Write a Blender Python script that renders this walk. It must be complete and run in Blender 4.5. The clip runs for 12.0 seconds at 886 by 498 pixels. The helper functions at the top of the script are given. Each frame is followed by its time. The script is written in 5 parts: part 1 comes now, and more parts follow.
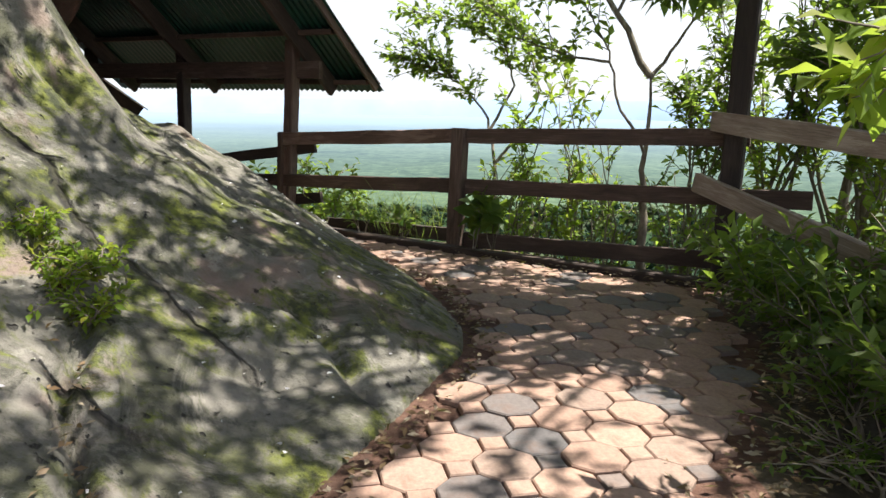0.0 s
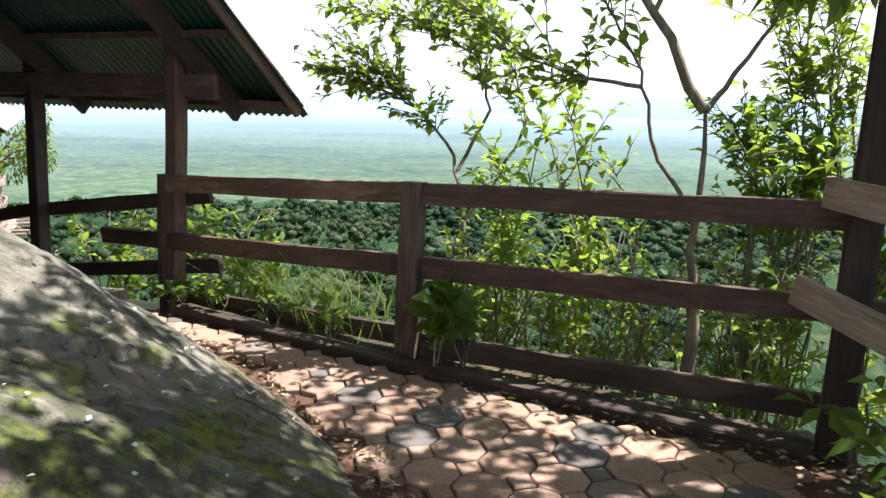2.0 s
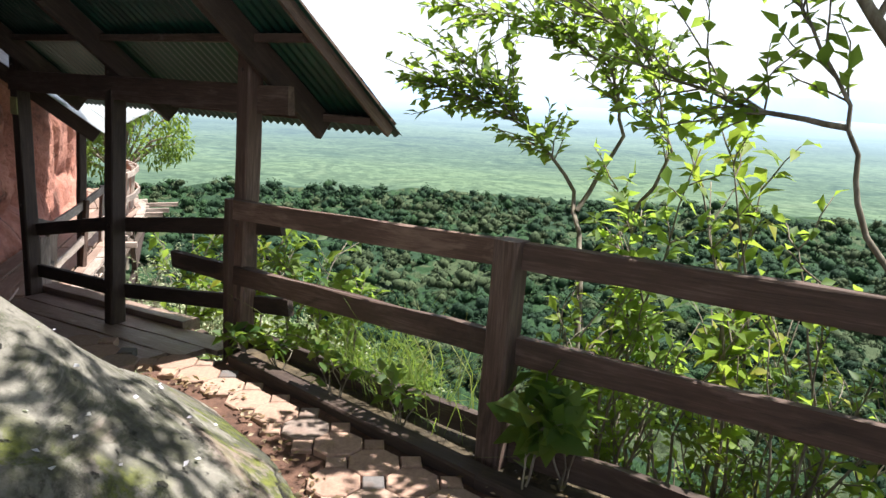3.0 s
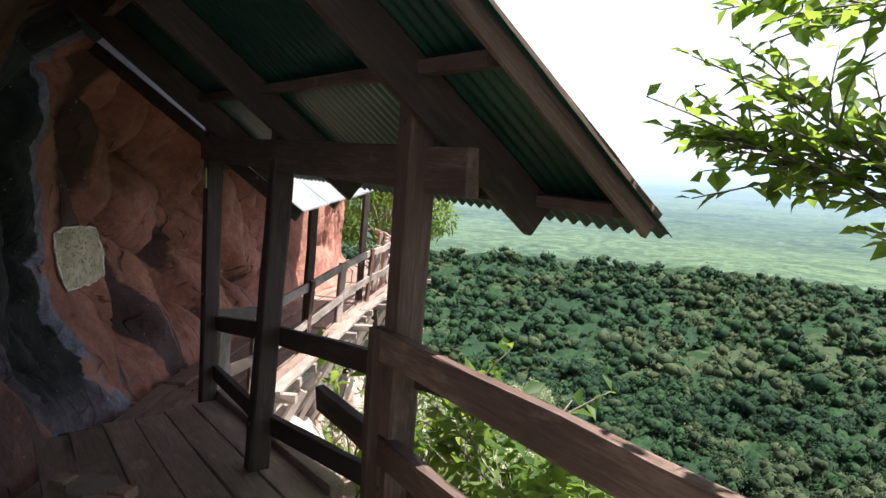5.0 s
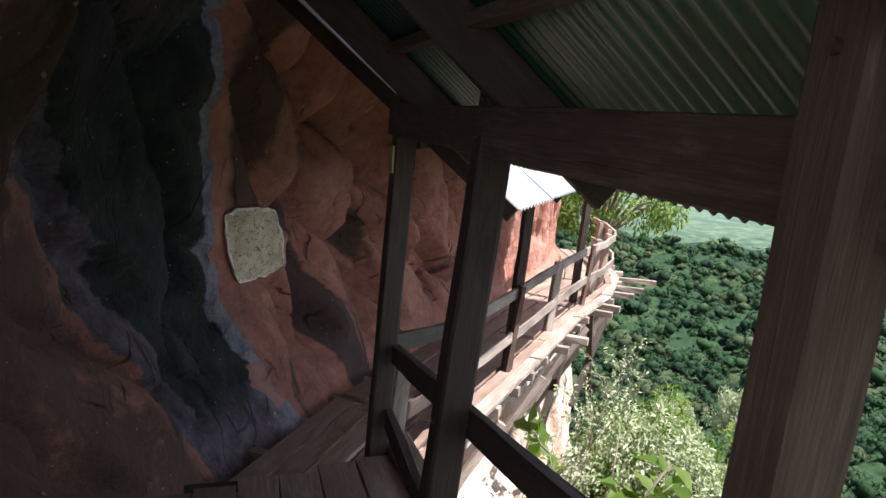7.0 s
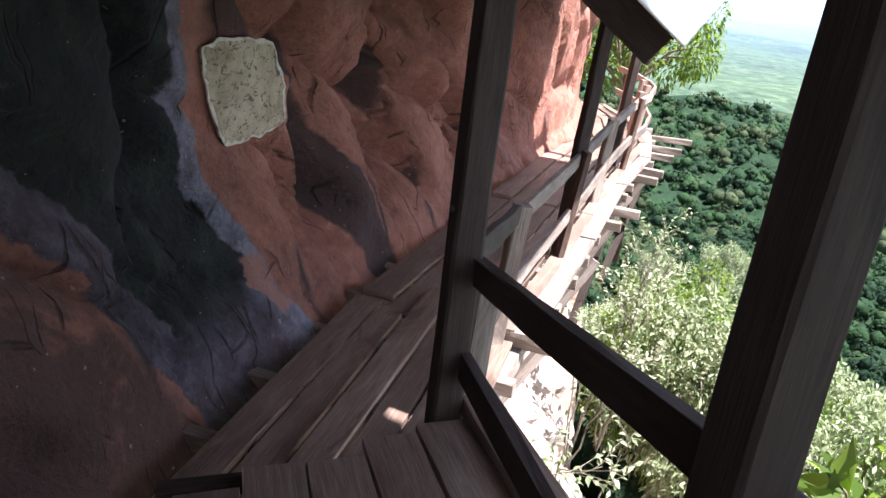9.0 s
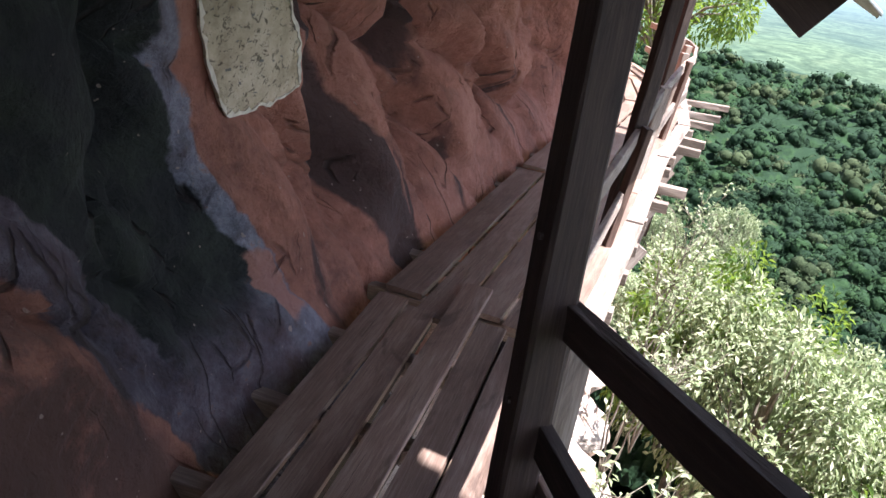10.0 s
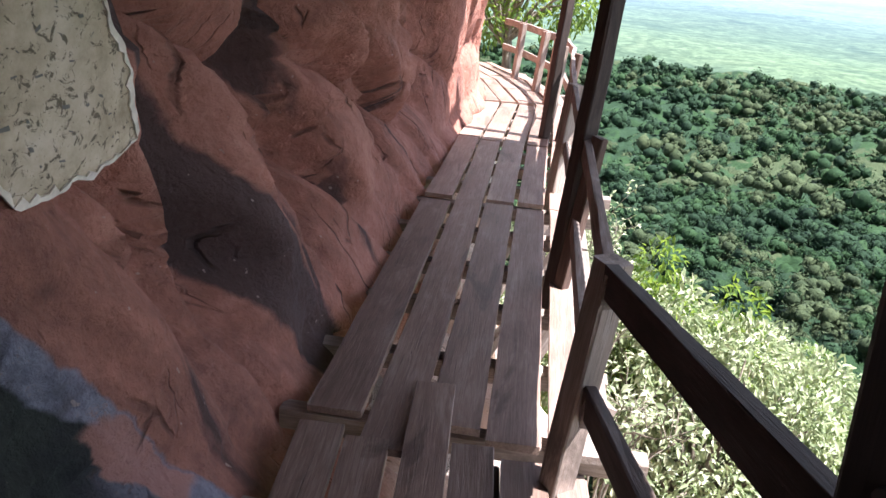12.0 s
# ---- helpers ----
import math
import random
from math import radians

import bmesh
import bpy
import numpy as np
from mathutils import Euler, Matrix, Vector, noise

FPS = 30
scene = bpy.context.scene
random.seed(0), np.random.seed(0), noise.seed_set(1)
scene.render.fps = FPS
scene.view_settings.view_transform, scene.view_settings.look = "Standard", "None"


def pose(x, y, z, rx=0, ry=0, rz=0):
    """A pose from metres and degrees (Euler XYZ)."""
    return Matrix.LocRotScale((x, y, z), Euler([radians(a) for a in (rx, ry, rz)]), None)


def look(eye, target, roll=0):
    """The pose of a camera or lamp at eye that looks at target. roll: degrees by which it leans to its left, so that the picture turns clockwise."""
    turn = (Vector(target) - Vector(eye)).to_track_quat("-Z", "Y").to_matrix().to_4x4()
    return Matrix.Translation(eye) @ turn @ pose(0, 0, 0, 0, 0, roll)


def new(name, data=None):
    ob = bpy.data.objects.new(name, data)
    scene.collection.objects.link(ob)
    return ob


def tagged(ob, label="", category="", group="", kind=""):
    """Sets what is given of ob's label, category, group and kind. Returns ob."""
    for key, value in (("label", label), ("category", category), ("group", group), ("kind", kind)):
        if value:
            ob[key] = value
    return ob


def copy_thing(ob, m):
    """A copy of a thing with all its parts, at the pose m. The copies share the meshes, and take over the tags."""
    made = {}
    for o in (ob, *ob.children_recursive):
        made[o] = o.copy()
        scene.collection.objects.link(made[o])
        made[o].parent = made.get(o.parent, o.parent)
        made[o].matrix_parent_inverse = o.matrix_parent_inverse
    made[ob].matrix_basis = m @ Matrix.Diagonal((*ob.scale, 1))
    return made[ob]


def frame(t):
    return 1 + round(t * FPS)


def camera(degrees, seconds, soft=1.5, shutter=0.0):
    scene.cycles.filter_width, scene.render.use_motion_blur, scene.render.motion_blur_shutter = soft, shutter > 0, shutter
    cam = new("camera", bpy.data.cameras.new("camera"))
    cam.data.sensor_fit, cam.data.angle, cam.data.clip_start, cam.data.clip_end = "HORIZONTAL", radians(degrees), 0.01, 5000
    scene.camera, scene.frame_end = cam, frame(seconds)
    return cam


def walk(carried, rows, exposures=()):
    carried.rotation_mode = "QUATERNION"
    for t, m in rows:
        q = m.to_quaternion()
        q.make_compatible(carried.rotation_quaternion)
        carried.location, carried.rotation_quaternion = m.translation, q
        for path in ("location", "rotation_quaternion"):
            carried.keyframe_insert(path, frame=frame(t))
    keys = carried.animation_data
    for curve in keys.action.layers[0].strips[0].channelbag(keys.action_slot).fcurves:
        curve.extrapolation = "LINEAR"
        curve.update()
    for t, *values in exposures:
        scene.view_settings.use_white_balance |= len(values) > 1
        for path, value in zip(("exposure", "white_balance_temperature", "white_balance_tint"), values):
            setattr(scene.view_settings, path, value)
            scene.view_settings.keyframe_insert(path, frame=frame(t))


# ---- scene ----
cam = camera(61.9, 12.0)
METRES, EYE, TILT, LEAN, TURN = 11.2, 1.3, -11.5, -1.0, 0.0
ROWS = [
    (0.0, 0.0, 0.0, 0.0, -0.0, 0.0, -0.0),
    (0.5, -0.0047, 0.0504, 0.0136, -3.14, 0.51, 0.67),
    (1.0, -0.0055, 0.1001, 0.0314, -4.92, 1.71, 1.42),
    (1.5, 0.0016, 0.1432, 0.0483, -4.77, 0.83, -0.09),
    (2.0, 0.0082, 0.1929, 0.0615, -3.02, -0.28, 0.21),
    (2.5, 0.013, 0.2367, 0.0796, 0.74, -0.32, -0.74),
    (3.0, 0.0221, 0.2846, 0.0952, 7.01, -1.12, -3.06),
    (5.0, -0.0094, 0.4664, 0.1271, 27.87, 2.75, -6.86),
    (5.5, -0.0306, 0.5029, 0.1332, 35.65, 2.87, -8.2),
    (6.0, -0.0565, 0.5381, 0.1409, 41.5, 2.24, -9.74),
    (6.5, -0.0817, 0.5643, 0.1468, 43.25, 0.29, -11.07),
    (8.5, -0.2095, 0.6368, 0.144, 43.6, -8.8, -11.36),
    (9.0, -0.2406, 0.6581, 0.1402, 42.82, -12.85, -12.49),
    (9.5, -0.2687, 0.6749, 0.1381, 42.48, -15.78, -12.55),
    (10.0, -0.304, 0.6967, 0.1411, 43.45, -16.75, -14.14),
    (10.5, -0.3326, 0.7146, 0.1383, 39.42, -14.1, -11.85),
    (11.0, -0.361, 0.7315, 0.1382, 38.68, -16.77, -11.93),
    (11.5, -0.3867, 0.751, 0.1382, 37.29, -14.9, -11.54),
    (12.0, -0.4044, 0.7672, 0.1316, 30.42, -13.32, -9.12),
]
walk(cam, [(t, pose(0, 0, EYE, TILT, LEAN, TURN) @ pose(METRES * x, METRES * y, METRES * z, 90 + pitch, roll, yaw)) for t, x, y, z, yaw, pitch, roll in ROWS],
     exposures=[(0.0, 1.3, 6400, 10), (1.0, 1.45, 6350, 10), (2.5, 1.55, 6200, 11), (3.0, 1.55, 6200, 11), (5.0, 1.5, 6150, 12), (6.5, 1.5, 6050, 13), (8.5, 2.0, 5950, 16), (9.5, 2.0, 5880, 17), (11.3, 2.08, 5880, 18), (12.0, 2.15, 5880, 18)])

# ---- light ----
world = bpy.data.worlds.new("sky")
scene.world = world
world.use_nodes = True
wn = world.node_tree
sky = wn.nodes.new("ShaderNodeTexSky")
sky.sky_type = 'NISHITA'
sky.sun_disc = False
SUN = Vector((0.46, 0.12, 1.0)).normalized()
sky.sun_elevation = math.asin(SUN.z)
sky.sun_rotation = math.atan2(SUN.x, SUN.y)
sky.dust_density = 1.2
cloud = wn.nodes.new("ShaderNodeTexNoise")
cloud.inputs["Scale"].default_value, cloud.inputs["Detail"].default_value = 2.2, 7
veil = wn.nodes.new("ShaderNodeMapRange")
veil.inputs[1].default_value, veil.inputs[2].default_value, veil.inputs[3].default_value, veil.inputs[4].default_value = 0.36, 0.58, 0.66, 0.97
wn.links.new(cloud.outputs[0], veil.inputs[0])
cover = wn.nodes.new("ShaderNodeMix")
cover.data_type = 'RGBA'
cover.inputs[7].default_value = (11.0, 11.4, 12.0, 1)
# the veil thickens towards the horizon and clears overhead
wtc = wn.nodes.new("ShaderNodeTexCoord")
wsep = wn.nodes.new("ShaderNodeSeparateXYZ")
wn.links.new(wtc.outputs["Generated"], wsep.inputs[0])
high = wn.nodes.new("ShaderNodeMapRange")
high.inputs[1].default_value, high.inputs[2].default_value, high.inputs[3].default_value, high.inputs[4].default_value = 0.22, 0.62, 1.0, 0.06
wn.links.new(wsep.outputs[2], high.inputs[0])
thick = wn.nodes.new("ShaderNodeMath")
thick.operation = 'MULTIPLY'
wn.links.new(veil.outputs[0], thick.inputs[0])
wn.links.new(high.outputs[0], thick.inputs[1])
wn.links.new(thick.outputs[0], cover.inputs[0])
wn.links.new(sky.outputs[0], cover.inputs[6])
wn.nodes["Background"].inputs[1].default_value = 0.047
wn.links.new(cover.outputs[2], wn.nodes["Background"].inputs[0])
sun_data = bpy.data.lights.new("sun", 'SUN')
sun_data.energy = 5.0
sun_data.angle = radians(0.55)
sun_data.color = (1.0, 0.95, 0.86)
sun = new("sun", sun_data)
sun.matrix_basis = look(SUN * 50, (0, 0, 0))


# ---- materials ----
def ramp(nt, fac, stops):
    r = nt.nodes.new("ShaderNodeValToRGB")
    while len(r.color_ramp.elements) < len(stops):
        r.color_ramp.elements.new(0.5)
    for e, (p, c) in zip(r.color_ramp.elements, stops):
        e.position, e.color = p, (*c, 1)
    nt.links.new(fac, r.inputs[0])
    return r.outputs[0]


def mixed(nt, fac, a, b, blend='MIX'):
    m = nt.nodes.new("ShaderNodeMix")
    m.data_type, m.blend_type = 'RGBA', blend
    for sock, v in ((m.inputs[0], fac), (m.inputs[6], a), (m.inputs[7], b)):
        if isinstance(v, (float, int)):
            sock.default_value = v
        elif isinstance(v, tuple):
            sock.default_value = (*v, 1)
        else:
            nt.links.new(v, sock)
    return m.outputs[2]


def calc(nt, op, a, b=0.0, c=None):
    m = nt.nodes.new("ShaderNodeMath")
    m.operation = op
    for sock, v in zip(m.inputs, (a, b, c)):
        if v is None:
            continue
        if isinstance(v, (float, int)):
            sock.default_value = v
        else:
            nt.links.new(v, sock)
    return m.outputs[0]


def smooth(nt, v, lo, hi):
    m = nt.nodes.new("ShaderNodeMapRange")
    m.interpolation_type = 'SMOOTHSTEP'
    nt.links.new(v, m.inputs[0])
    m.inputs[1].default_value, m.inputs[2].default_value = lo, hi
    return m.outputs[0]


def noisy(nt, scale, detail=4.0, rough=0.55, stretch=None, coord="Object", distort=0.0):
    tc = nt.nodes.new("ShaderNodeTexCoord")
    src = tc.outputs[coord]
    if stretch:
        mp = nt.nodes.new("ShaderNodeMapping")
        mp.inputs[3].default_value = stretch
        nt.links.new(src, mp.inputs[0])
        src = mp.outputs[0]
    n = nt.nodes.new("ShaderNodeTexNoise")
    n.inputs["Scale"].default_value, n.inputs["Detail"].default_value = scale, detail
    n.inputs["Roughness"].default_value, n.inputs["Distortion"].default_value = rough, distort
    nt.links.new(src, n.inputs["Vector"])
    return n.outputs[0]


def bumped(nt, bsdf, height, strength=0.4, distance=0.02):
    b = nt.nodes.new("ShaderNodeBump")
    b.inputs["Strength"].default_value, b.inputs["Distance"].default_value = strength, distance
    nt.links.new(height, b.inputs["Height"])
    nt.links.new(b.outputs[0], bsdf.inputs["Normal"])


def material(name, rough=0.8):
    m = bpy.data.materials.new(name)
    m.use_nodes = True
    b = m.node_tree.nodes["Principled BSDF"]
    b.inputs["Roughness"].default_value = rough
    return m, m.node_tree, b


def wood(name, dark, mid, light, rough=0.75):
    m, nt, b = material(name, rough)
    info = nt.nodes.new("ShaderNodeObjectInfo")
    tc = nt.nodes.new("ShaderNodeTexCoord")
    shift = nt.nodes.new("ShaderNodeVectorMath")
    shift.operation = 'ADD'
    nt.links.new(tc.outputs["Object"], shift.inputs[0])
    nt.links.new(calc(nt, 'MULTIPLY', info.outputs["Random"], 61.0), shift.inputs[1])

    def field(scale, detail, stretch, distort=0.0):
        mp = nt.nodes.new("ShaderNodeMapping")
        mp.inputs[3].default_value = stretch
        nt.links.new(shift.outputs[0], mp.inputs[0])
        n = nt.nodes.new("ShaderNodeTexNoise")
        n.inputs["Scale"].default_value, n.inputs["Detail"].default_value, n.inputs["Roughness"].default_value = scale, detail, 0.65
        n.inputs["Distortion"].default_value = distort
        nt.links.new(mp.outputs[0], n.inputs["Vector"])
        return n.outputs[0]
    grain = field(7.0, 7, (0.45, 9.0, 9.0), 0.9)
    fibre = field(30.0, 4, (0.25, 6.0, 6.0))
    blot = field(2.2, 6, (0.7, 2.2, 2.2), 0.4)
    v = calc(nt, 'ADD', calc(nt, 'MULTIPLY_ADD', grain, 0.38, calc(nt, 'MULTIPLY', blot, 0.42)), calc(nt, 'MULTIPLY', fibre, 0.2))
    col = ramp(nt, v, [(0.30, dark), (0.5, mid), (0.70, light)])
    # darker damp patches and paler scuffs
    worn = field(1.6, 6, (0.8, 3.0, 3.0), 0.8)
    col = mixed(nt, calc(nt, 'MULTIPLY', smooth(nt, worn, 0.55, 0.68), 0.65), col, tuple(c * 0.8 for c in dark))
    col = mixed(nt, calc(nt, 'MULTIPLY', calc(nt, 'SUBTRACT', 1.0, smooth(nt, worn, 0.32, 0.43)), 0.5), col, light)
    tone = calc(nt, 'MULTIPLY_ADD', info.outputs["Random"], 0.5, 0.75)
    h = nt.nodes.new("ShaderNodeHueSaturation")
    nt.links.new(col, h.inputs["Color"])
    nt.links.new(tone, h.inputs["Value"])
    crack = smooth(nt, field(5.0, 3, (0.30, 20.0, 20.0), 0.3), 0.66, 0.72)
    nt.links.new(mixed(nt, calc(nt, 'MULTIPLY', crack, 0.75), h.outputs[0], tuple(c * 0.25 for c in dark)), b.inputs["Base Color"])
    bumped(nt, b, calc(nt, 'SUBTRACT', calc(nt, 'ADD', grain, calc(nt, 'MULTIPLY', fibre, 0.4)), calc(nt, 'MULTIPLY', crack, 0.8)), 0.55, 0.006)
    return m


WOOD_GREY = wood("weathered_grey_brown_wood", (0.08, 0.060, 0.050), (0.25, 0.195, 0.162), (0.50, 0.435, 0.385))
WOOD_RED = wood("reddish_brown_wood", (0.028, 0.018, 0.014), (0.098, 0.058, 0.044), (0.25, 0.175, 0.14))
WOOD_DARK = wood("dark_stained_wood", (0.014, 0.009, 0.007), (0.044, 0.027, 0.021), (0.10, 0.068, 0.054))
WOOD_PLANK = wood("worn_plank_wood", (0.092, 0.057, 0.045), (0.265, 0.180, 0.142), (0.47, 0.375, 0.315), 0.45)


def rock_red():
    m, nt, b = material("red_sandstone", 0.85)
    big = noisy(nt, 0.9, 5, 0.6)
    fine = noisy(nt, 9.0, 8, 0.68)
    col = ramp(nt, calc(nt, 'MULTIPLY_ADD', fine, 0.4, calc(nt, 'MULTIPLY', big, 0.6)),
               [(0.30, (0.12, 0.058, 0.044)), (0.42, (0.30, 0.128, 0.092)), (0.52, (0.42, 0.180, 0.127)), (0.62, (0.51, 0.242, 0.178)), (0.78, (0.58, 0.36, 0.28))])
    # the stain fields live in the wall's own map: u along the wall, v the height
    tc = nt.nodes.new("ShaderNodeTexCoord")
    sep = nt.nodes.new("ShaderNodeSeparateXYZ")
    nt.links.new(tc.outputs["UV"], sep.inputs[0])
    s, z = sep.outputs[0], sep.outputs[1]
    wob = calc(nt, 'MULTIPLY_ADD', noisy(nt, 1.6, 4, 0.6), 0.36, -0.18)
    wob2 = calc(nt, 'MULTIPLY_ADD', noisy(nt, 5.0, 4, 0.6), 0.16, -0.08)
    sl = calc(nt, 'ADD', calc(nt, 'ADD', s, calc(nt, 'SUBTRACT', calc(nt, 'MULTIPLY', z, STAIN_LEAN), calc(nt, 'MULTIPLY', calc(nt, 'MAXIMUM', z, 0.0), 0.30))), calc(nt, 'ADD', calc(nt, 'MULTIPLY', wob, 0.45), calc(nt, 'MULTIPLY', wob2, 0.7)))
    sl_left = calc(nt, 'ADD', calc(nt, 'ADD', s, calc(nt, 'MULTIPLY', z, STAIN_LEAN)), calc(nt, 'ADD', wob, wob2))

    def between(lo, hi, soft):
        return calc(nt, 'MULTIPLY', smooth(nt, sl_left, lo - soft, lo), calc(nt, 'SUBTRACT', 1.0, smooth(nt, sl, hi - soft, hi)))

    def band(centre, half, soft):
        return calc(nt, 'SUBTRACT', 1.0, smooth(nt, calc(nt, 'ABSOLUTE', calc(nt, 'SUBTRACT', sl, centre)), half - soft, half))
    zw = calc(nt, 'ADD', z, wob)
    # near end mottled dark brown: staining plus the cave's shade put into colour
    stain_and_shade = calc(nt, 'MULTIPLY', calc(nt, 'SUBTRACT', 1.0, smooth(nt, sl_left, STAIN_S - 0.75, STAIN_S - 0.55)), smooth(nt, noisy(nt, 1.3, 7, 0.7, distort=0.6), 0.25, 0.47))
    col = mixed(nt, calc(nt, 'MULTIPLY', stain_and_shade, 0.9), col, (0.088, 0.050, 0.042))
    blue = between(STAIN_S - 0.58, STAIN_S + 0.54, 0.03)
    dark = calc(nt, 'MULTIPLY', between(STAIN_S - 0.33, STAIN_S + 0.43, 0.025), smooth(nt, zw, -0.80, -0.55))
    crust = noisy(nt, 7.0, 6, 0.7)
    old = ramp(nt, crust, [(0.35, (0.030, 0.030, 0.042)), (0.5, (0.058, 0.064, 0.092)), (0.62, (0.11, 0.115, 0.155)), (0.70, (0.17, 0.095, 0.08))])
    fresh = ramp(nt, crust, [(0.33, (0.09, 0.095, 0.12)), (0.47, (0.17, 0.19, 0.25)), (0.58, (0.26, 0.29, 0.37)), (0.68, (0.33, 0.20, 0.16))])
    col = mixed(nt, calc(nt, 'MULTIPLY', blue, 0.88), col, mixed(nt, smooth(nt, sl, STAIN_S + 0.2, STAIN_S + 0.4), old, fresh))
    col = mixed(nt, calc(nt, 'MULTIPLY', dark, 0.95), col, mixed(nt, smooth(nt, noisy(nt, 4.0, 5), 0.4, 0.65), (0.007, 0.010, 0.010), (0.020, 0.028, 0.019)))
    flake = calc(nt, 'MULTIPLY', band(STAIN_S + 0.44, 0.085, 0.02), calc(nt, 'MULTIPLY', smooth(nt, zw, -0.82, -0.78), calc(nt, 'SUBTRACT', 1.0, smooth(nt, zw, -0.50, -0.46))))
    col = mixed(nt, calc(nt, 'MULTIPLY', flake, 0.88), col, (0.43, 0.21, 0.165))
    # two darker streaks at fixed places, beside and above the notice
    dark_streak = calc(nt, 'MULTIPLY', band(STAIN_S + 1.72, 0.24, 0.05), calc(nt, 'SUBTRACT', 1.0, smooth(nt, zw, 0.65, 0.95)))
    col = mixed(nt, calc(nt, 'MULTIPLY', dark_streak, 0.9), col, (0.055, 0.038, 0.038))
    dark_streak = calc(nt, 'MULTIPLY', band(STAIN_S + 0.95, 0.30, 0.12), smooth(nt, zw, 0.55, 0.95))
    col = mixed(nt, calc(nt, 'MULTIPLY', dark_streak, 0.85), col, (0.04, 0.028, 0.026))
    # paler sandstone towards the foot, its sun glare painted into the colour
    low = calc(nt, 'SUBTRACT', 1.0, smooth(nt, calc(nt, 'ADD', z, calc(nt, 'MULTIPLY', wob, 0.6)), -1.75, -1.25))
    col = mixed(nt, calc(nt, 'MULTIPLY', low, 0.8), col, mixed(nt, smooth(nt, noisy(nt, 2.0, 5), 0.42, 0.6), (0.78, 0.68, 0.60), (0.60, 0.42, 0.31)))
    # soot-black runs down the face
    mp = nt.nodes.new("ShaderNodeMapping")
    mp.inputs[2].default_value = (0, 0, radians(-24))
    mp.inputs[3].default_value = (1.5, 0.28, 1.0)
    nt.links.new(tc.outputs["UV"], mp.inputs[0])
    n2 = nt.nodes.new("ShaderNodeTexNoise")
    n2.inputs["Scale"].default_value, n2.inputs["Detail"].default_value = 1.5, 5
    nt.links.new(mp.outputs[0], n2.inputs["Vector"])
    soot = smooth(nt, calc(nt, 'ADD', n2.outputs[0], calc(nt, 'MULTIPLY', wob2, 0.2)), 0.63, 0.69)
    col = mixed(nt, calc(nt, 'MULTIPLY', soot, 0.86), col, (0.045, 0.030, 0.030))
    def splits(scale, turn, stretch, lo, hi, patch):
        mp_ = nt.nodes.new("ShaderNodeMapping")
        mp_.inputs[2].default_value = (0, 0, radians(turn))
        mp_.inputs[3].default_value = stretch
        nz = nt.nodes.new("ShaderNodeTexNoise")
        nz.inputs["Scale"].default_value, nz.inputs["Detail"].default_value = 2.2, 6
        nt.links.new(tc.outputs["UV"], nz.inputs["Vector"])
        warp = nt.nodes.new("ShaderNodeMix")
        warp.data_type = 'VECTOR'
        warp.inputs[0].default_value = 0.14
        nt.links.new(tc.outputs["UV"], warp.inputs[4])
        nt.links.new(nz.outputs["Color"], warp.inputs[5])
        nt.links.new(warp.outputs[1], mp_.inputs[0])
        vor = nt.nodes.new("ShaderNodeTexVoronoi")
        vor.feature = 'DISTANCE_TO_EDGE'
        vor.inputs["Scale"].default_value = scale
        nt.links.new(mp_.outputs[0], vor.inputs["Vector"])
        line = calc(nt, 'SUBTRACT', 1.0, smooth(nt, vor.outputs[0], lo, hi))
        return calc(nt, 'MULTIPLY', line, smooth(nt, noisy(nt, patch, 3), 0.52, 0.62))
    crack = calc(nt, 'MAXIMUM', splits(1.1, 30, (1.7, 0.55, 1.0), 0.003, 0.014, 1.1), calc(nt, 'MULTIPLY', splits(3.0, 24, (1.9, 0.4, 1.0), 0.003, 0.022, 2.2), 0.6))
    col = mixed(nt, calc(nt, 'MULTIPLY', crack, 0.8), col, (0.035, 0.020, 0.017))
    fleck = smooth(nt, noisy(nt, 22.0, 2, 0.4), 0.735, 0.76)
    col = mixed(nt, calc(nt, 'MULTIPLY', fleck, 0.5), col, (0.55, 0.42, 0.36))
    nt.links.new(col, b.inputs["Base Color"])
    bumped(nt, b, calc(nt, 'SUBTRACT', calc(nt, 'ADD', calc(nt, 'MULTIPLY', noisy(nt, 2.5, 9, 0.68), 1.2), calc(nt, 'MULTIPLY', fine, 0.35)), calc(nt, 'MULTIPLY', crack, 0.6)), 1.0, 0.10)
    return m


